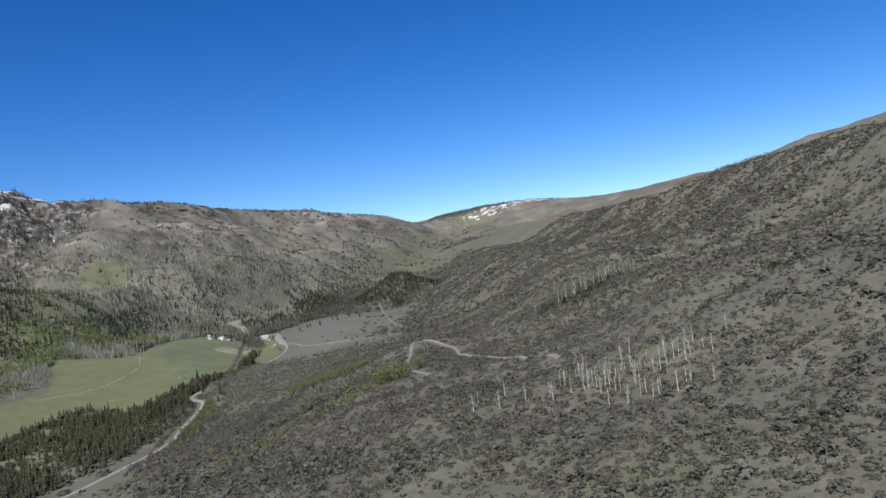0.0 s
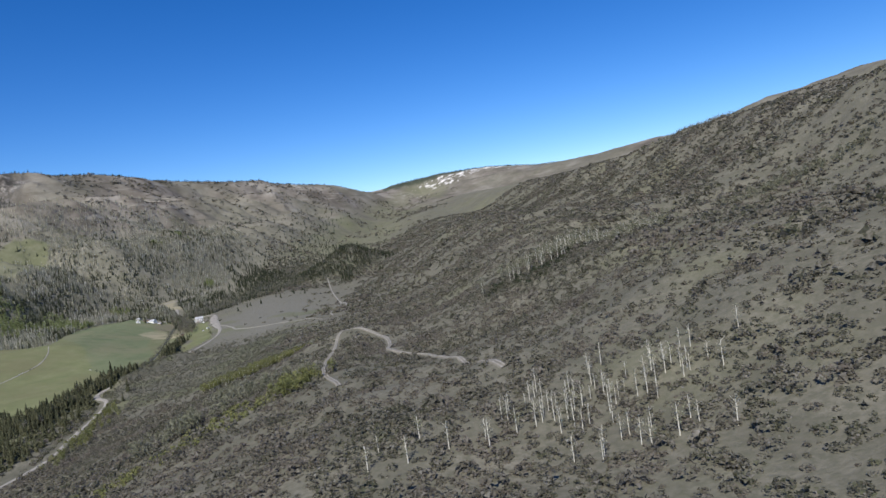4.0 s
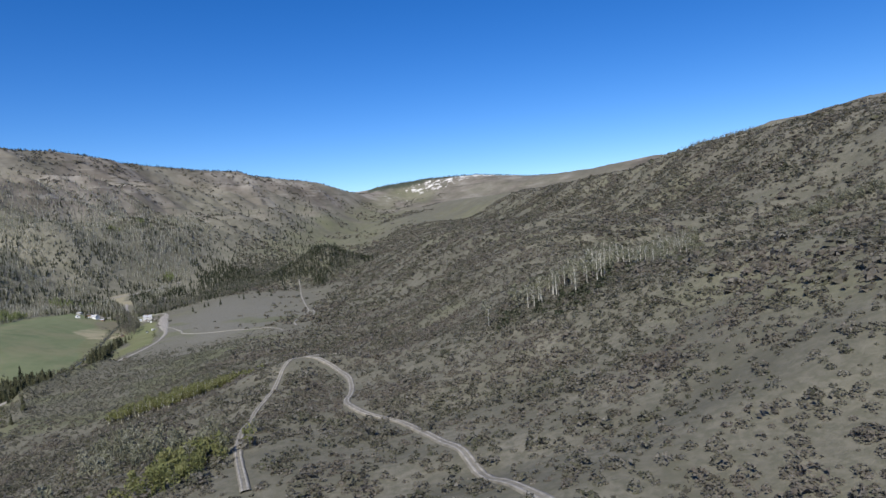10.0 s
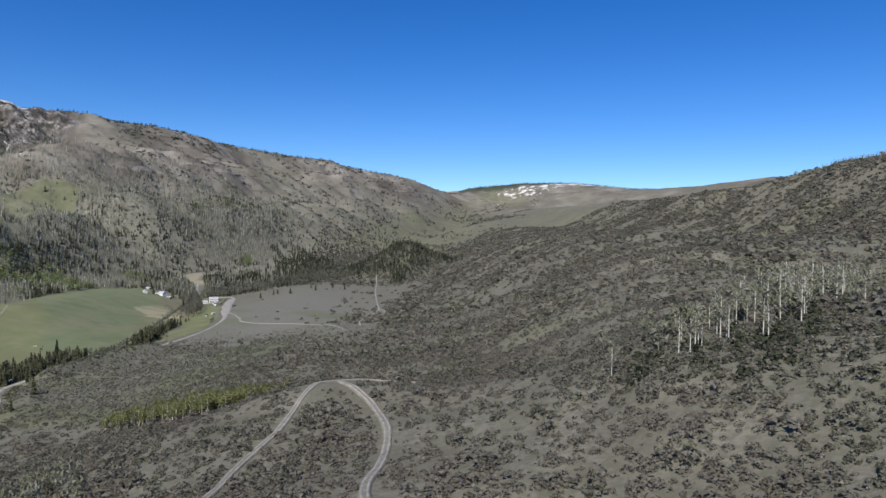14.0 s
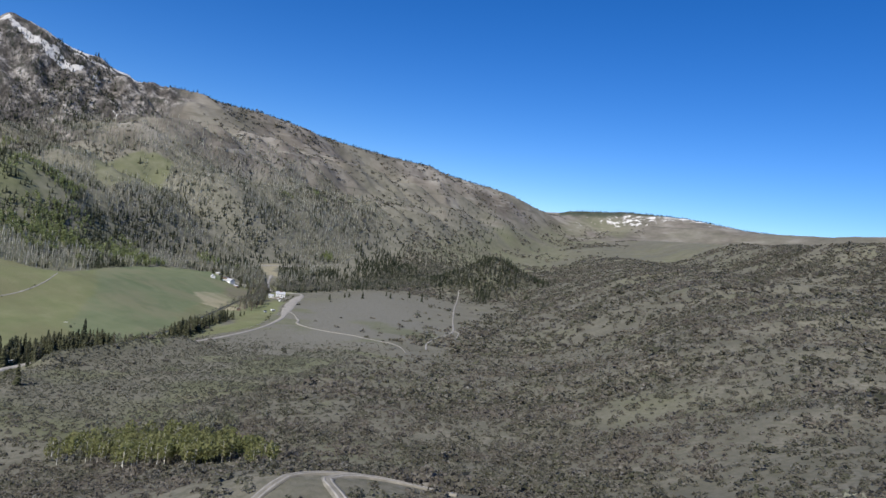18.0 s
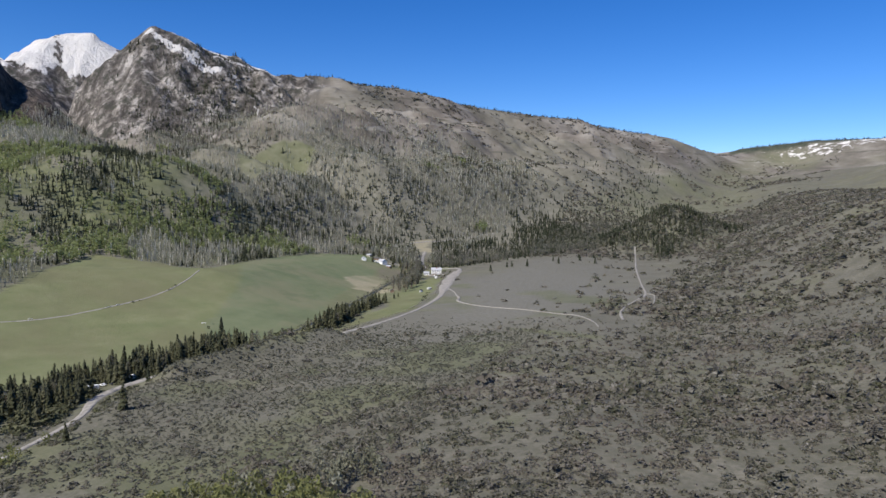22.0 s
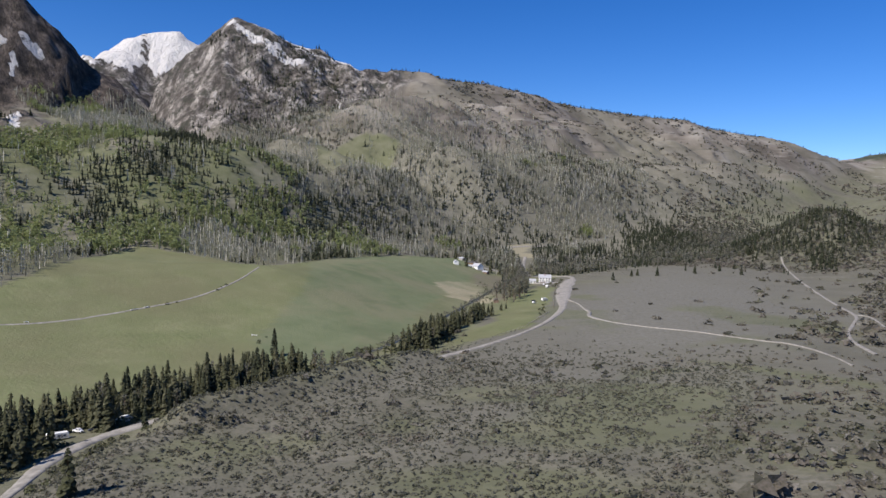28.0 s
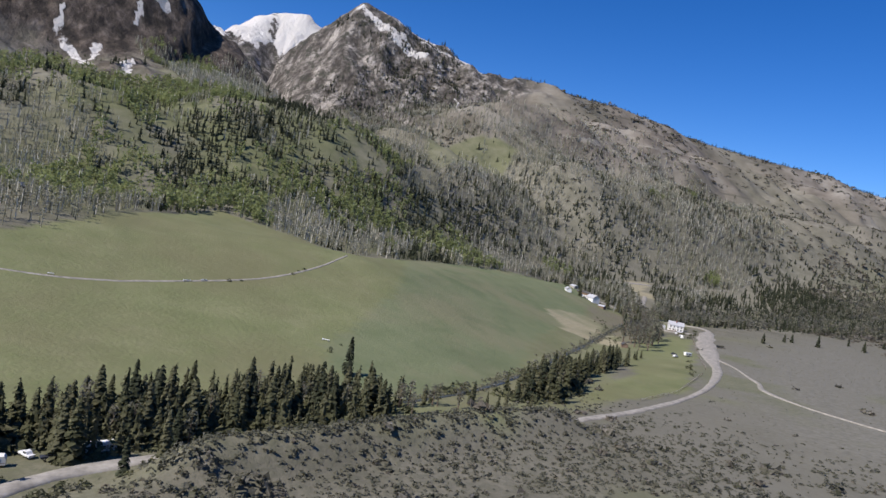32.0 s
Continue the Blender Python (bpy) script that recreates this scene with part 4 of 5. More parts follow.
p = np.array(along(COUNTY_ROAD[3:11], 210, 5.0, 44))
s = np.random.default_rng(112).uniform(1.5, 4.0, len(p))
scatter("roadside_willow", THICKETS, p, s, BRUSH_GREEN, "olive willow bushes along the road", "brush", s * 0.8, 282, 0.1)
p = np.array(along([(-313, 1005), (-304, 1050), (-290, 1110), (-272, 1152)], 110, 2.5, 45) + along([(-258, 1222), (-252, 1248)], 6, 1.2, 46) + along([(-249, 1282), (-249, 1310)], 4, 1.2, 47))
s = np.random.default_rng(114).uniform(2.2, 4.2, len(p)) * np.where(p[:, 1] > 1200, 0.5, 1.0)
scatter("bank_brush", THICKETS, p, s, SAGE, "grey brush on the bank above the road", "brush", s * 0.8, 285, 0.1)
p = sow(-190, -10, 395, 560, 5.0, lambda x, y, z: np.clip(0.9 - near_line(x, y, [(-150, 440), (-106, 418), (-68, 450), (-20, 520)])[0] / 24, 0, 0.8) * clear(x, y, 3), 184)
s = np.random.default_rng(115).uniform(2.5, 5.5, len(p))
scatter("slope_willow", THICKETS, p, s, ASPEN_GREEN, "yellow-green willows on the side of the spur", "brush", s * 0.9, 286, 0.1)
p = sow(90, 480, 560, 1080, 5.5, lambda x, y, z: np.clip(0.9 - near_line(x, y, [(126, 630), (155, 602), (214, 691), (318, 845), (435, 1020)])[0] / 26, 0, 0.7), 185)
s = np.random.default_rng(116).uniform(2.5, 6.5, len(p))
scatter("dark_undergrowth", THICKETS, p, s, SPRUCE, "dark evergreen undergrowth between the aspens", "brush", s * 0.9, 287, 0.1)
p = sow(-700, 520, -300, 860, 8.5, lambda x, y, z: np.clip(0.5 + fbm(x, y, 70, 4, 71) * 1.4, 0.05, 0.9) * ((y < 150) | (x < -300)) * clear(x, y, 4) * ~inside(x, y, FIELD) * (near_line(x, y, CREEK)[0] > 24), 187)
s = np.random.default_rng(123).gamma(4.0, 0.9, len(p)) + 1.2
scatter("valley_scrub", SHRUBS, p, s, BRUSH, "grey scrub over the lower valley side", "brush", s * 0.7, 294, 0.2)
p = np.array(along([q[:2] for q in WEST_CREST[4:]], 520, 12, 48))
h = np.random.default_rng(117).uniform(4, 9, len(p))
scatter("crest_spruces", FIRS, p, h * 1.5, SPRUCE, "dark line of spruce along the western crest", "wood", h, 288, 0.4)
p = np.array(along([q[:2] for q in FAR_RIM[:6]], 620, 26, 49))
h = np.random.default_rng(118).uniform(6, 12, len(p))
scatter("rim_spruces", FIRS, p, h * 1.6, SPRUCE, "dark conifers along the snowy far rim", "wood", h, 289, 0.4)
p = sow(-1000, 640, 2350, 4300, 15, lambda x, y, z: np.clip(fbm(x, y, 120, 4, 78) * 1.8 + 0.25, 0, 0.8) * (x < 160 + 0.25 * (y - 2400)), 186)
s = np.random.default_rng(119).gamma(4.0, 1.6, len(p)) + 2.5
scatter("far_slope_scrub", SHRUBS, p, s, BRUSH, "grey-brown scrub and small trees on the far slopes", "brush", s * 0.7, 290, 0.2)
p = np.concatenate([sow(760, 1120, 1700, 2400, 8, lambda x, y, z: 0.5 * (near_line(x, y, EAST_CREST)[0] < 35), 183), np.array(along([(790, 1800), (840, 1740), (885, 1730), (880, 1610), (905, 1500)], 260, 12, 19))])
s = np.random.default_rng(113).uniform(8, 14, len(p))
scatter("skyline_aspens", ASPENS, p, s, ASPEN, "bare aspens along the eastern skyline", "wood", s, 283, 0.2)
# scrub set thicker in the gullies, to stand in for their shade
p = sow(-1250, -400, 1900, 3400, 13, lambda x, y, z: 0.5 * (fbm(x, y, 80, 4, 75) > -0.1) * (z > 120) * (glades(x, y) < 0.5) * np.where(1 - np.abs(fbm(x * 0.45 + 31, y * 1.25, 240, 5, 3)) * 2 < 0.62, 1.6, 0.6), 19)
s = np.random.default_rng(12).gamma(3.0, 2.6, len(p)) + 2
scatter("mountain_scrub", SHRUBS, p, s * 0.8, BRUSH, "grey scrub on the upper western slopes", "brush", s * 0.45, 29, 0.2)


# ---- single things ----
def part(name, bm, material, parent, label=""):
    if isinstance(bm, bmesh.types.BMesh):
        me = bpy.data.meshes.new(name)
        bm.normal_update()
        bm.to_mesh(me)
        bm.free()
        me.materials.append(material)
    else:
        me = bm
    ob = new(name, me)
    ob.parent = parent
    return tagged(ob, label)


def boxes(*specs, bevel=0.0):
    """A mesh of boxes: (x0, x1, y0, y1, z0, z1)."""
    bm = bmesh.new()
    for x0, x1, y0, y1, z0, z1 in specs:
        m = Matrix.LocRotScale(((x0 + x1) / 2, (y0 + y1) / 2, (z0 + z1) / 2), None, (x1 - x0, y1 - y0, z1 - z0))
        bmesh.ops.create_cube(bm, size=1, matrix=m)
    if bevel:
        bmesh.ops.bevel(bm, geom=bm.edges[:], offset=bevel, segments=2, affect="EDGES")
    return bm


def prism(profile, y0, y1):
    """A profile of (x, z) drawn out along y."""
    bm = bmesh.new()
    a = [bm.verts.new((x, y0, z)) for x, z in profile]
    b = [bm.verts.new((x, y1, z)) for x, z in profile]
    bm.faces.new(a[::-1])
    bm.faces.new(b)
    for i in range(len(a)):
        j = (i + 1) % len(a)
        bm.faces.new((a[i], a[j], b[j], b[i]))
    bmesh.ops.recalc_face_normals(bm, faces=bm.faces[:])
    return bm


def rod(a, b, r0, r1=None, sides=8):
    a, b = Vector(a), Vector(b)
    bm = bmesh.new()
    m = Matrix.Translation((a + b) / 2) @ (b - a).to_track_quat("Z", "Y").to_matrix().to_4x4()
    bmesh.ops.create_cone(bm, cap_ends=True, segments=sides, radius1=r0, radius2=r0 if r1 is None else r1, depth=(b - a).length, matrix=m)
    return bm


def stand(name, x, y, turn, label, category, group="", lift=0.0):
    ob = new(name)
    ob.matrix_world = Matrix.Translation((x, y, float(gz(x, y)) + lift)) @ Matrix.Rotation(radians(turn), 4, "Z")
    return tagged(ob, label, category, group)


# trees that stand out one by one
def tree(name, crown, trunk, leaf, bark, label, category, group):
    ob = tagged(new(name), label, category, group)
    part("trunk", link_mesh("trunk", trunk[0], trunk[1], bark), bark, ob)
    part("crown", link_mesh("crown", crown[0], crown[1], leaf), leaf, ob)
    return ob


def plant(kinds, places, heights, fat=1.0, seed=1):
    """Copies of the tree kinds at the places; the kinds themselves take the first ones."""
    rng = np.random.default_rng(seed)
    for n, ((x, y), h) in enumerate(zip(places, heights)):
        w = h * fat * rng.uniform(0.85, 1.2)
        m = Matrix.Translation((x, y, float(gz(x, y)) - 0.2)) @ Matrix.Rotation(rng.uniform(0, 6.28), 4, "Z") @ Matrix.Diagonal((w, w, h, 1))
        if n < len(kinds):
            kinds[n].matrix_world = m
        else:
            k = copy_thing(kinds[n % len(kinds)], Matrix.Identity(4))
            k.matrix_world = m


rng = np.random.default_rng(31)
spruces = [tree("spruce", boughs(rng, 130), stem(0.9, 0.022, 0.004, 6), leaf, TRUNK, "tall dark green spruce beside the creek", "spruce", "spruces along the creek")
           for leaf in (SPRUCE_OLIVE, SPRUCE, SPRUCE_OLIVE, SPRUCE_OLIVE, SPRUCE, SPRUCE_OLIVE)]
stands_of = [(along(SPRUCE_BELT, 180, 11, 1), 10, 18), (along(SPRUCE_CLUMP[:3], 40, 5, 2), 12, 18), (along(SPRUCE_CLUMP[2:6], 42, 3.5, 23), 9, 14), (along(SPRUCE_CLUMP[5:], 5, 3, 22), 4, 8),
             (along([(-342, 1120), (-333, 1138), (-316, 1154), (-303, 1172)], 9, 4, 21), 5, 9), (along(LANE_TREES[1:], 12, 9, 3), 10, 17),
             ([(-447, 1668), (-440, 1676), (-487, 1646), (-490, 1678), (-514, 1764), (-508, 1758), (-470, 1692), (-463, 1697), (-525, 1690), (-455, 1656), (-485, 1762)], 12, 19),
             ([(-322, 1160), (-326, 1168), (-331, 1176), (-318, 1152)], 5, 8), ([(-281, 940), (-324, 1001), (-330, 1016), (-272, 897), (-337, 1024)], 9, 15)]
spots = [q for places, _, _ in stands_of for q in places]
heights = np.concatenate([np.random.default_rng(2 + k).uniform(low, high, len(places)) for k, (places, low, high) in enumerate(stands_of)])
plant(spruces, spots, heights, 1.2, 4)
lone = [tree("spruce", boughs(rng, 130, 0.19), stem(0.9, 0.024, 0.004, 6), SPRUCE, TRUNK, "lone dark spruce on the sage flat", "spruce", "lone spruces on the flat")
        for _ in range(2)]
spots = [(-273, 1690), (-267, 1697), (-243, 1700), (-205, 1760), (-222, 1800), (-180, 1820), (-150, 1790), (-165, 1880), (-130, 1900), (-190, 1870), (-285, 1640)]
plant(lone, spots, np.random.default_rng(3).uniform(8, 14, len(spots)), 1.3, 5)


LIMB = link_mesh("limb", *stem(0.26, 0.007, 0.002, 3), PALE_BARK)


def aspen(leaf, label, group, n=70, wide=0.17, size=0.05, girth=0.02):
    ob = tree("aspen", tufts(rng, n, (0, 0, 0.66), (wide, wide, 0.34), size), stem(0.92, girth, girth * 0.35, 5, 0.02), leaf, PALE_BARK, label, "aspen", group)
    trunk = ob.children[0]
    for k in range(5):
        limb = part("limb", LIMB, PALE_BARK, trunk)
        limb.matrix_basis = pose(0, 0, 0.38 + 0.1 * k, 0, rng.uniform(28, 55), 144 * k + rng.uniform(-25, 25))
    return ob


leafing = [aspen(ASPEN_GREEN, "young aspen in yellow-green leaf", "aspens below the spur", 120, 0.24, 0.075) for _ in range(4)]
spots = along([(-160, 830), (-110, 803), (-81, 790), (-63, 778)], 74, 5, 6) + along([(-50, 776), (-31, 766)], 8, 4, 27)
plant(leafing, spots, np.random.default_rng(4).uniform(7, 12, len(spots)), 1.0, 6)
LEAFY = [joined(stem(0.8, 0.022, 0.012, 3), tufts(np.random.default_rng(90 + k), 66, (0, 0, 0.64), (0.3, 0.3, 0.33), 0.105)) for k in range(5)]
p = np.array(along([(-262, 690), (-266, 790), (-278, 880)], 60, 7, 13) + [tuple(q) for q in sow(-180, -45, 770, 860, 4.2, lambda x, y, z: 0.85 * inside(x, y, GROVE), 29)] + along([(-26, 480), (-24, 515), (-4, 512)], 34, 5, 18))
h = np.random.default_rng(120).uniform(6, 11, len(p))
scatter("young_aspen_grove", LEAFY, p, h * 0.9, ASPEN_GREEN, "grove of young aspens in yellow-green leaf", "wood", h, 291, 0.2)
p = np.array(along([(137, 668), (170, 650), (230, 720), (330, 870), (450, 1040)], 190, 13, 16) + along([(537, 995), (631, 1004), (690, 975), (740, 960)], 110, 10, 17))
h = np.random.default_rng(121).uniform(7, 13, len(p))
scatter("slope_aspen_grove", LEAFY, p, h * 0.9, ASPEN_PALE, "grove of budding aspens on the eastern slope", "wood", h, 292, 0.2)
p = np.array(along([(-110, 660), (-72, 600), (-55, 535), (-30, 524), (-14, 546)], 90, 9, 24) + along([(-150, 830), (-120, 850), (-93, 869)], 45, 10, 25) + along([(-76, 491), (-95, 458)], 36, 9, 26))
h = np.random.default_rng(125).uniform(7, 12, len(p))
scatter("spur_aspen_grove", LEAFY, p, h * 0.75, ASPEN_PALE, "grey-green budding aspens down the side of the spur", "wood", h, 296, 0.2)
cottonwoods = [tree("cottonwood", tufts(rng, 105, (0, 0, 0.57), (0.15, 0.15, 0.4), 0.06), stem(0.85, 0.026, 0.008, 6, 0.02), COTTONWOOD, TRUNK, "tall grey-olive cottonwood with bare twigs", "cottonwood", "cottonwoods by the ranch")
               for _ in range(4)]
spots = along([(-332, 1416), (-344, 1465), (-370, 1535), (-402, 1625), (-430, 1705)], 70, 7, 20) + along([(-430, 1800), (-400, 1760)], 8, 9, 28) + along(SPRUCE_CLUMP[:5], 12, 5, 30) + along(SPRUCE_BELT, 44, 10, 31) + along([(-338, 1122), (-318, 1150)], 6, 4, 32)
plant(cottonwoods, spots, np.concatenate([np.random.default_rng(124).uniform(12, 22, 70), np.random.default_rng(126).uniform(9, 15, len(spots) - 70)]), 1.0, 8)
hill = [aspen(ASPEN_PALE, "pale-trunked aspen just coming into leaf", "aspens across the eastern slope", 60, 0.15, 0.055, 0.017) for _ in range(4)]
spots = along([(126, 640), (160, 622), (214, 695), (318, 850), (435, 1025)], 180, 10, 9)
plant(hill, spots, np.random.default_rng(5).uniform(10, 17, len(spots)), 0.9, 7)
bare = [aspen(ASPEN, "leafless aspen with a white trunk", "bare aspens above the track", 34) for _ in range(4)]
spots = along([(72, 322), (108, 326), (139, 328)], 64, 9, 10) + along([(22, 312), (60, 318)], 7, 8, 11) + along([(80, 290), (120, 285)], 12, 7, 12)
plant(bare, spots, np.random.default_rng(6).uniform(6, 10.5, len(spots)), 0.95, 8)


# ---- buildings ----
def windows(ob, wall, spots, w, h, face):
    """Windows on a wall: face is +1 or -1 along x, or 2 or -2 along y; each a frame with its pane and sill."""
    for a, z in spots:
        f = new("window")
        f.parent = wall
        s = 1 if face > 0 else -1
        if abs(face) == 1:
            x = ob[0] / 2 * s
            frame_box, pane_box, sill_box = (x - 0.1, x + 0.1, a - w / 2 - 0.12, a + w / 2 + 0.12, z - 0.12, z + h + 0.12), \
                (x + 0.09 * s, x + 0.12 * s, a - w / 2, a + w / 2, z, z + h), (x, x + 0.22 * s, a - w / 2 - 0.2, a + w / 2 + 0.2, z - 0.2, z - 0.1)
        else:
            y = ob[1] / 2 * s
            frame_box, pane_box, sill_box = (a - w / 2 - 0.12, a + w / 2 + 0.12, y - 0.1, y + 0.1, z - 0.12, z + h + 0.12), \
                (a - w / 2, a + w / 2, y + 0.09 * s, y + 0.12 * s, z, z + h), (a - w / 2 - 0.2, a + w / 2 + 0.2, y, y + 0.22 * s, z - 0.2, z - 0.1)
        order = lambda b: tuple(v for i in (0, 2, 4) for v in sorted(b[i:i + 2]))
        part("window_frame", boxes(order(frame_box)), WHITE, f)
        part("pane", boxes(order(pane_box)), GLASS, f, "dark reflecting pane")
        part("sill", boxes(order(sill_box)), WHITE, f)


def building(name, x, y, turn, size, rise, wall_mat, roof_mat, label, category, group="", lights=(), door=None, chimney=False):
    """A gabled building; size is width, length and wall height; the ridge runs along y."""
    w, l, h = size
    ob = stand(name, x, y, turn, label, category, group)
    wall = part("wall", prism([(-w / 2, -1.5), (w / 2, -1.5), (w / 2, h), (0, h + rise), (-w / 2, h)], -l / 2, l / 2), wall_mat, ob)
    eave = 0.5
    drop = eave * rise / (w / 2)
    for side in (-1, 1):
        part("roof", prism([(0, h + rise + 0.04), (side * (w / 2 + eave), h - drop + 0.04), (side * (w / 2 + eave), h - drop + 0.22), (0, h + rise + 0.24)],
                           -l / 2 - 0.5, l / 2 + 0.5), roof_mat, ob)
    for face, spots, ww, wh in lights:
        windows((w, l), wall, spots, ww, wh, face)
    if door:
        face, a, dw = door
        s = 1 if face > 0 else -1
        d = boxes((a - dw / 2, a + dw / 2, min(l / 2 * s, l / 2 * s + 0.1 * s), max(l / 2 * s, l / 2 * s + 0.1 * s), 0, 2.1)) if abs(face) == 2 else \
            boxes((min(w / 2 * s, w / 2 * s + 0.1 * s), max(w / 2 * s, w / 2 * s + 0.1 * s), a - dw / 2, a + dw / 2, 0, 2.1))
        part("door", d, BROWN, ob, "dark brown door")
    if chimney:
        part("chimney", boxes((w * 0.12, w * 0.12 + 0.9, -0.5, 0.5, h, h + rise + 1.3)), BRICK, ob, "brick chimney")
    return ob


def creek_wood(x, y, z):
    d, _ = near_line(x, y, CREEK)
    return ((d < 26) | (x < -300) & (d < 110) & (y < 960) & (near_line(x, y, COUNTY_ROAD)[0] > 7) & (x < np.interp(y, [640, 725, 790, 885, 930, 965], [-305, -285, -291, -304, -317, -335]))) * np.clip(0.8 + fbm(x, y, 45, 3, 79) * 1.5, 0, 0.95) * clear(x, y, 5) * (y < 1105) + ( (near_line(x, y, LANE_TREES[1:])[0] < 10) * 0.15 + (d < 7) * 0.35 * (y >= 1165) * (y < 1185)) * clear(x, y, 5)


p = np.concatenate([sow(-700, -285, 150, 1720, 5.0, creek_wood, 33),
                    sow(-390, -325, 820, 1130, 3.6, lambda x, y, z: np.clip(1.25 - near_line(x, y, SPRUCE_BELT)[0] / 17, 0, 0.75) * clear(x, y, 4), 331),
                    sow(-340, -295, 1175, 1350, 3.6, lambda x, y, z: np.clip(1.2 - near_line(x, y, SPRUCE_CLUMP)[0] / np.where(y < 1245, 11, 6), 0, 0.75) * clear(x, y, 3), 332)])
h = np.random.default_rng(13).uniform(7, 15, len(p)) * np.where((p[:, 1] > 1240) & (p[:, 0] > -345), 0.6, 1.0)
g = np.random.default_rng(14).random(len(p)) < 0.45
scatter("creek_spruces", CREEK_FIRS, p[~g], h[~g] * 1.15, SPRUCE_OLIVE, "dark spruces crowding the creek", "wood", h[~g], 34, 0.3)
scatter("creek_bushes", THICKETS, p[g], h[g] * 0.7, BRUSH_GREEN, "green willow bushes among the creek spruces", "brush", h[g] * 0.5, 35, 0.2)

home = building("house", -366, 1622, -68, (10, 15, 6.0), 3.2, WHITE, ROOF, "white two-storey house with a grey gabled roof", "house",
                lights=[(1, [(-5.5, 0.9), (-2.5, 0.9), (2.2, 0.9), (5.2, 0.9), (-5.2, 3.6), (-1.8, 3.6), (1.8, 3.6), (5.2, 3.6)], 1.5, 1.4),
                        (-2, [(-2.4, 0.9), (2.4, 0.9), (-2.4, 3.6), (2.4, 3.6)], 1.3, 1.4)], door=(1, -0.4, 1.0), chimney=True)
part("deck", boxes((5.0, 8.0, -6.5, 6.5, -1.5, 0.15)), BROWN, home, "brown timber deck")
for k in range(6):
    part("post", boxes((7.8, 7.95, -6.4 + k * 2.53, -6.25 + k * 2.53, 0.15, 1.1)), WHITE, home)
part("rail", boxes((7.8, 7.95, -6.5, 6.5, 1.05, 1.15)), WHITE, home)
building("annexe", -378, 1611, -68, (7, 8, 3.2), 2.0, WHITE, ROOF, "low white annexe with a grey roof beside the house", "house",
         lights=[(-2, [(-1.6, 0.9), (1.6, 0.9)], 1.2, 1.2), (1, [(-1.8, 0.9), (1.8, 0.9)], 1.2, 1.2)])
building("barn", -474, 1655, 60, (10, 14, 4.2), 3.4, WHITE, ROOF, "white ranch barn with a pale metal roof", "barn", "ranch buildings", door=(2, 0, 3.0))
building("shed", -492, 1672, 70, (7, 20, 2.8), 1.6, BROWN, ROOF_DARK, "long brown shed with a dark roof", "shed", "ranch buildings", door=(-2, 0, 2.4))
building("cabin", -500, 1640, 40, (6, 9, 3.0), 2.2, WHITE, ROOF, "small white ranch cabin", "cabin", "ranch buildings",
         lights=[(1, [(-2, 0.9), (2, 0.9)], 1.1, 1.1)], door=(1, 0, 1.0))
building("shed", -456, 1642, 75, (5, 8, 2.4), 1.2, BROWN, ROOF, "low brown shed with a pale roof", "shed", "ranch buildings", door=(-2, 0, 1.6))
building("shed", -350, 1428, 30, (4.5, 5.5, 2.4), 1.4, BROWN, ROOF_DARK, "small dark brown shed beside the creek trees", "shed", "ranch buildings", door=(-2, 0, 1.2))
building("shed", -515, 1690, 60, (6, 10, 2.8), 1.5, PALE_WOOD, ROOF, "weathered plank shed with a pale roof", "shed", "ranch buildings", door=(-2, 0, 2.0))
building("cabin", -560, 1790, 30, (6, 8, 2.8), 2.0, PALE_WOOD, ROOF, "pale cabin at the edge of the wood", "cabin", door=(1, 0, 1.0))
building("cabin", -690, 1120, 20, (5, 7, 2.6), 1.8, PALE_WOOD, ROOF, "small pale cabin above the hay field", "cabin", door=(1, 0, 1.0))


def wheels(ob, spots, r):
    for x, y in spots:
        t = part("wheel", rod((x, y - 0.12, r), (x, y + 0.12, r), r, sides=14), RUBBER, ob)
        part("rim", rod((x, y - 0.13, r), (x, y + 0.13, r), r * 0.55, sides=12), STEEL, t)


def car(x, y, turn, paint, label, group, pickup=False):
    ob = stand("pickup" if pickup else "car", x, y, turn, label, "pickup" if pickup else "car", group, 0.5)
    part("body", boxes((-2.3, 2.3, -0.9, 0.9, 0.35, 1.0), bevel=0.12), paint, ob)
    cab = (-0.6, 1.0) if pickup else (-1.7, 1.0)
    c = part("cab", prism([(cab[0], 0.95), (cab[1] + 0.35, 0.95), (cab[1] - 0.2, 1.62), (cab[0] + 0.15, 1.65)], -0.8, 0.8), paint, ob)
    part("window", boxes((cab[0] + 0.25, cab[1] - 0.2, -0.83, 0.83, 1.08, 1.5)), GLASS, c, "dark side glass")
    for y0 in (-0.65, 0.65):
        part("headlight", boxes((2.28, 2.34, y0 - 0.15, y0 + 0.15, 0.65, 0.8)), GLASS, ob)
    wheels(ob, [(-1.45, -0.85), (1.45, -0.85), (-1.45, 0.85), (1.45, 0.85)], 0.36)


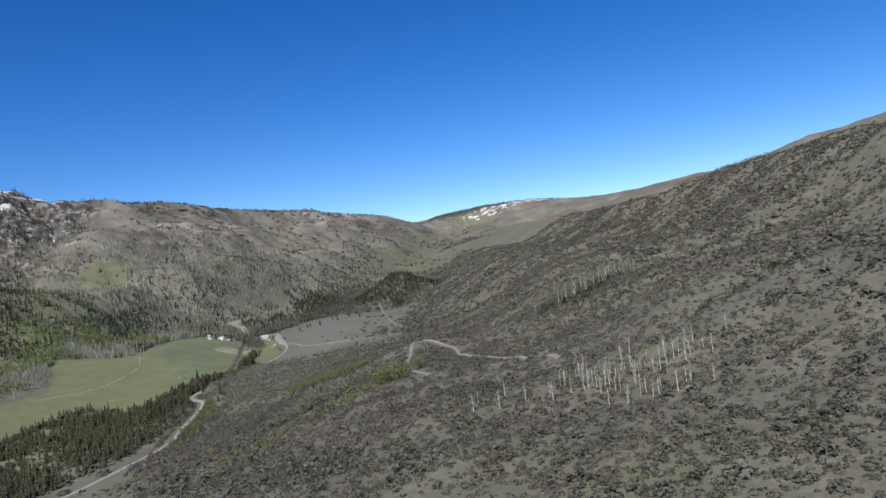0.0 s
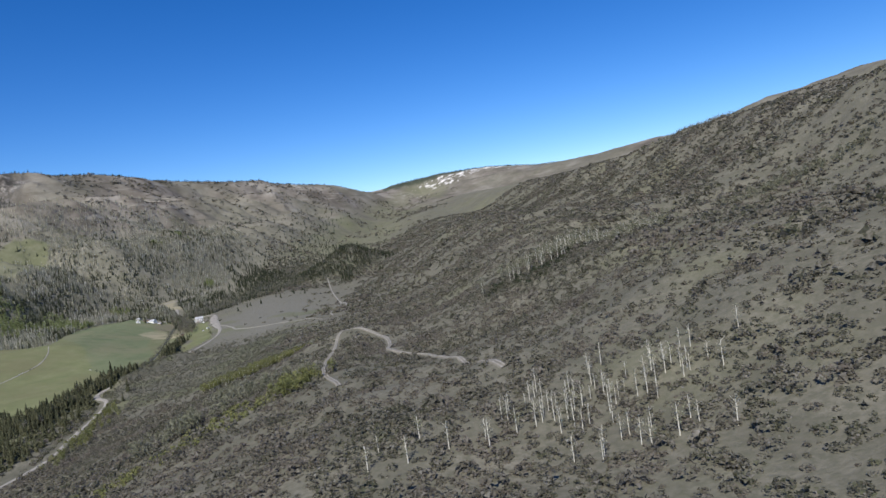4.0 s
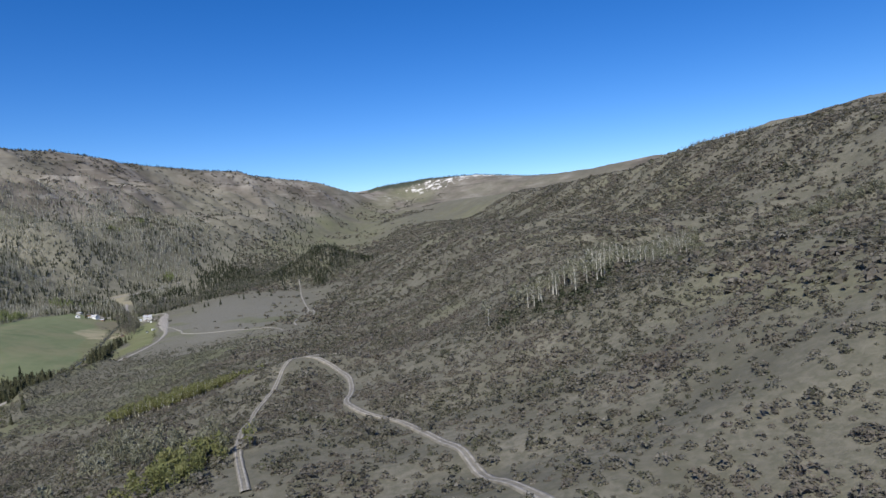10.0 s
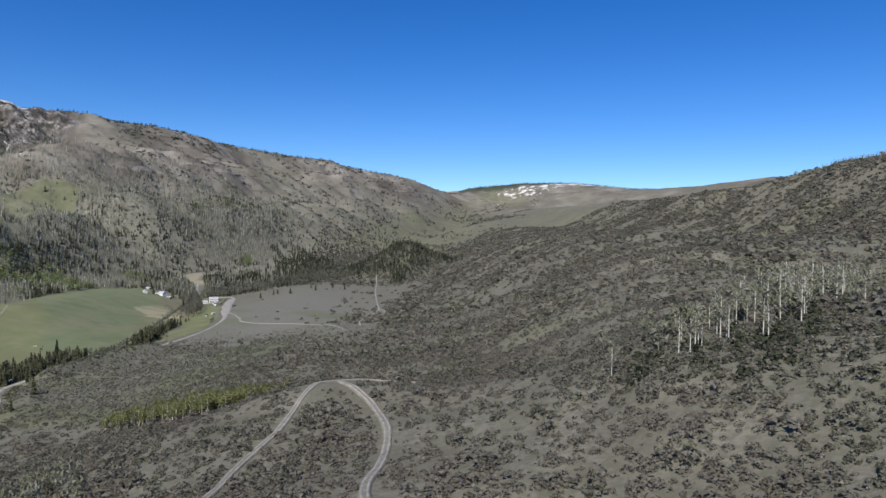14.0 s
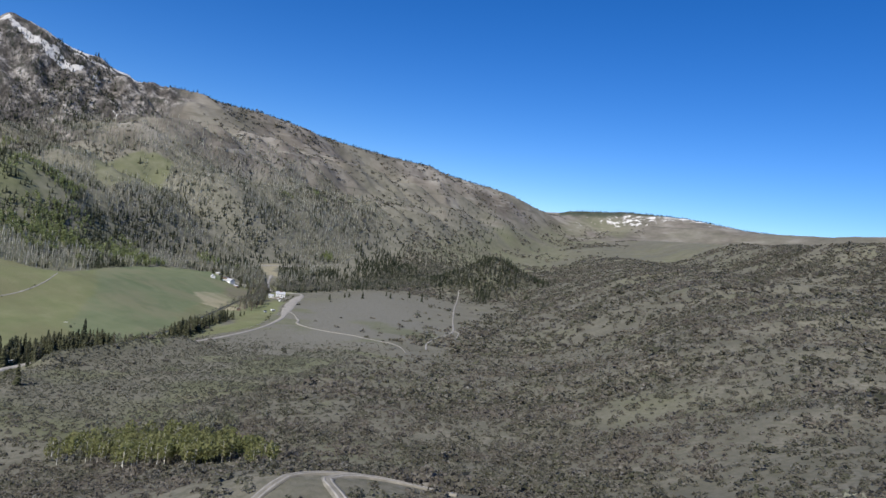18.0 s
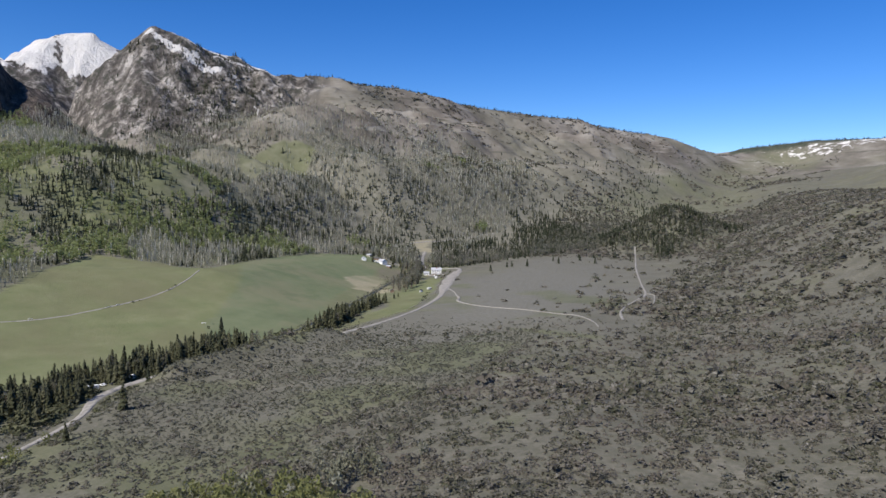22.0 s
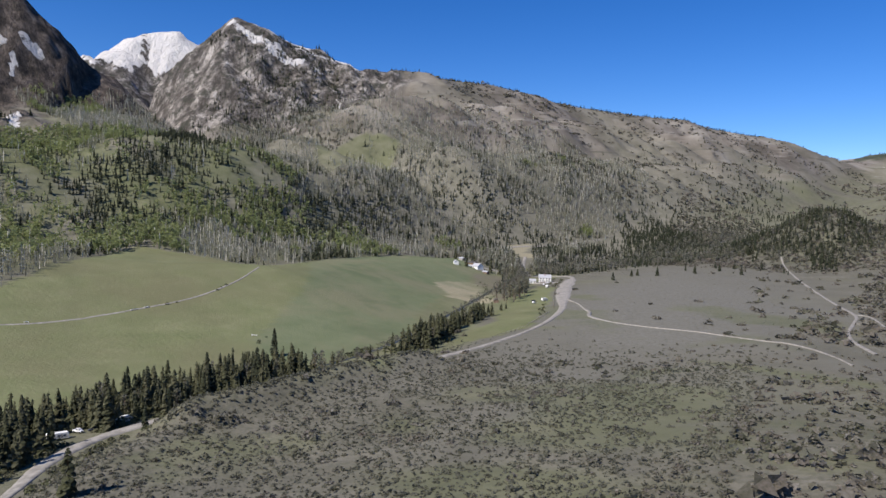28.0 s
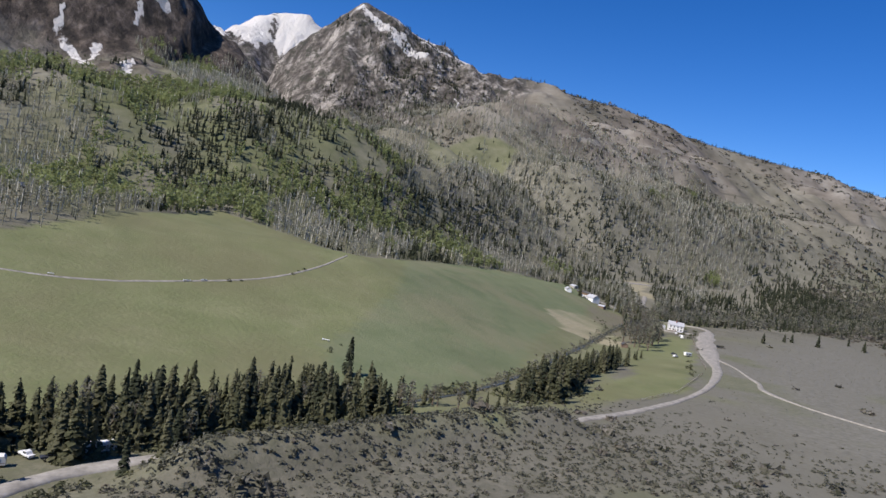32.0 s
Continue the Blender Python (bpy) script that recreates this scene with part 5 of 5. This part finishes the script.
def trailer(x, y, turn, length, label, group):
    ob = stand("camper_trailer", x, y, turn, label, "trailer", group, 0.4)
    l = length / 2
    body = part("body", prism([(-l, 0.6), (l, 0.6), (l, 2.2), (l - 0.5, 2.85), (-l + 0.2, 2.85), (-l, 2.6)], -1.2, 1.2), WHITE, ob)
    for a in (-0.55, 0.1, 0.6):
        part("window", boxes((a * l - 0.5, a * l + 0.5, -1.24, 1.24, 1.5, 2.1)), GLASS, body, "dark window")
    part("stripe", boxes((-l + 0.1, l - 0.1, -1.22, 1.22, 1.1, 1.22)), BROWN, body, "brown side stripe")
    part("door", boxes((l * 0.25, l * 0.25 + 0.7, -1.23, -1.19, 0.65, 2.3)), PALE_WOOD, ob)
    part("tow_bar", rod((l, 0, 0.55), (l + 1.2, 0, 0.5), 0.06), STEEL, ob)
    wheels(ob, [(-0.4, -1.1), (0.4, -1.1), (-0.4, 1.1), (0.4, 1.1)], 0.36)


car(-309, 1424, 70, WHITE_PAINT, "white car parked beside the gravel road", "parked vehicles")
car(-313, 1434, 20, DARK_PAINT, "dark car parked beside the gravel road", "parked vehicles")
car(-356, 1603, 30, WHITE_PAINT, "white pickup on the drive", "parked vehicles", True)
car(-354, 1583, 110, WHITE_PAINT, "white car on the grass before the house", "parked vehicles")
car(-345, 1570, 60, WHITE_PAINT, "white pickup beside the house drive", "parked vehicles", True)
trailer(-341, 1556, 105, 6.0, "white camper trailer beside the house drive", "trailers")
car(-464, 1655, 120, DARK_PAINT, "dark pickup in the ranch yard", "parked vehicles", True)
trailer(-305, 1442, 60, 6.0, "white camper trailer beside the gravel road", "trailers")
trailer(-350, 981, 62, 8.0, "white camper trailer parked under the creek trees", "trailers")
trailer(-344, 1006, 80, 8.0, "white camper trailer parked under the creek trees", "trailers")
car(-354, 969, 20, WHITE_PAINT, "white car parked under the creek trees", "parked vehicles")
car(-346, 994, 75, DARK_PAINT, "dark pickup parked under the creek trees", "parked vehicles", True)
car(-352, 991, 10, WHITE_PAINT, "white pickup parked under the creek trees", "parked vehicles", True)
trailer(-483, 1648, 10, 7.0, "white camper trailer in the ranch yard", "trailers")


def pipe(x, y, turn, length, label):
    ob = stand("irrigation_pipe", x, y, turn, label, "pipe", "irrigation pipes on the field", 0.15)
    part("tube", rod((-length / 2, 0, 0.55), (length / 2, 0, 0.55), 0.22, sides=10), WHITE, ob)
    for k in (-0.4, 0.4):
        part("stand", boxes((k * length - 0.08, k * length + 0.08, -0.4, 0.4, -0.3, 0.4)), STEEL, ob)
    part("valve", rod((0, 0, 0.7), (0, 0, 1.2), 0.12, sides=8), STEEL, ob)


pipe(-498.5, 1131, 84, 5.0, "white irrigation pipe lying beside the farm track")
pipe(-497.5, 1141, 86, 4.0, "white irrigation pipe lying beside the farm track")
pipe(-514, 1066, 68, 3.0, "short white irrigation pipe beside the farm track")
pipe(-411, 1156, 30, 4.0, "white culvert pipe at the ditch in the field")
p = np.array(along([(-352, 1648), (-336, 1566)], 34, 1.0, 50) + along([(-366, 1655), (-350, 1592)], 22, 1.2, 51) + along([(-297, 1420), (-278, 1352)], 16, 1.2, 52) + along([(-360, 1432), (-395, 1520), (-430, 1575)], 26, 6, 53))
s = np.random.default_rng(127).uniform(1.4, 3.2, len(p))
scatter("yard_bushes", THICKETS, p, s, SPRUCE_OLIVE, "dark olive bushes along the yards and drives", "brush", s * 0.8, 297, 0.1)
bank = [q[:2] for q in CREEK if 1080 < q[1] < 1720]
p = np.array(along(bank, 420, 3.0, 54))
s = np.random.default_rng(128).uniform(1.6, 3.6, len(p))
scatter("creek_willow", THICKETS, p, s, COTTONWOOD, "grey-olive willows hiding the creek beside the field", "brush", s * 0.8, 298, 0.1)
p = np.array(along([(-330, 950), (-342, 985), (-338, 1020)], 30, 2.0, 55) + along([(-312, 950), (-322, 985)], 8, 2.0, 56))
s = np.random.default_rng(129).uniform(1.4, 3.4, len(p))
scatter("roadside_bushes", FINE_THICKETS, p, s, BRUSH_GREEN, "olive bushes between the road and the trailers", "brush", s * 0.8, 299, 0.1)
p = np.array([(-495, 1156), (-494, 1164), (-497, 1206), (-500, 1213), (-502, 1220), (-401, 1150), (-398, 1146), (-404, 1160), (-137, 1172), (-133, 1174), (-141, 1171), (-146, 1174)])
s = np.random.default_rng(122).uniform(1.6, 3.0, len(p))
scatter("ditch_bushes", THICKETS, p, s, SPRUCE, "small dark bushes beside the ditch", "brush", s * 0.9, 293, 0.1)


def fence(line, gap, label):
    """Posts with two rails along a line, set into the ground."""
    ob = tagged(new("fence"), label, "fence")
    pts = []
    for a, b in zip(line, line[1:]):
        k = max(int(math.dist(a, b) / gap), 1)
        pts += [(a[0] + (b[0] - a[0]) * q / k, a[1] + (b[1] - a[1]) * q / k) for q in range(k)]
    pts.append(line[-1])
    tops = [Vector((x, y, float(gz(x, y)))) for x, y in pts]
    ob.location = tops[0]
    for t in tops:
        part("post", rod(t - tops[0] - Vector((0, 0, 0.4)), t - tops[0] + Vector((0, 0, 1.5)), 0.13, 0.11, 6), TRUNK, ob)
    for a, b in zip(tops, tops[1:]):
        for h in (0.7, 1.25):
            part("rail", rod(a - tops[0] + Vector((0, 0, h)), b - tops[0] + Vector((0, 0, h)), 0.06, 0.06, 5), PALE_WOOD, ob)


fence([(-280, 1395), (-299, 1452), (-326, 1540), (-343, 1600)], 6.0, "dark post and rail fence between road and paddock")
fence([(-275, 1245), (-269, 1290), (-276, 1370)], 6.0, "weathered post and rail fence below the road")
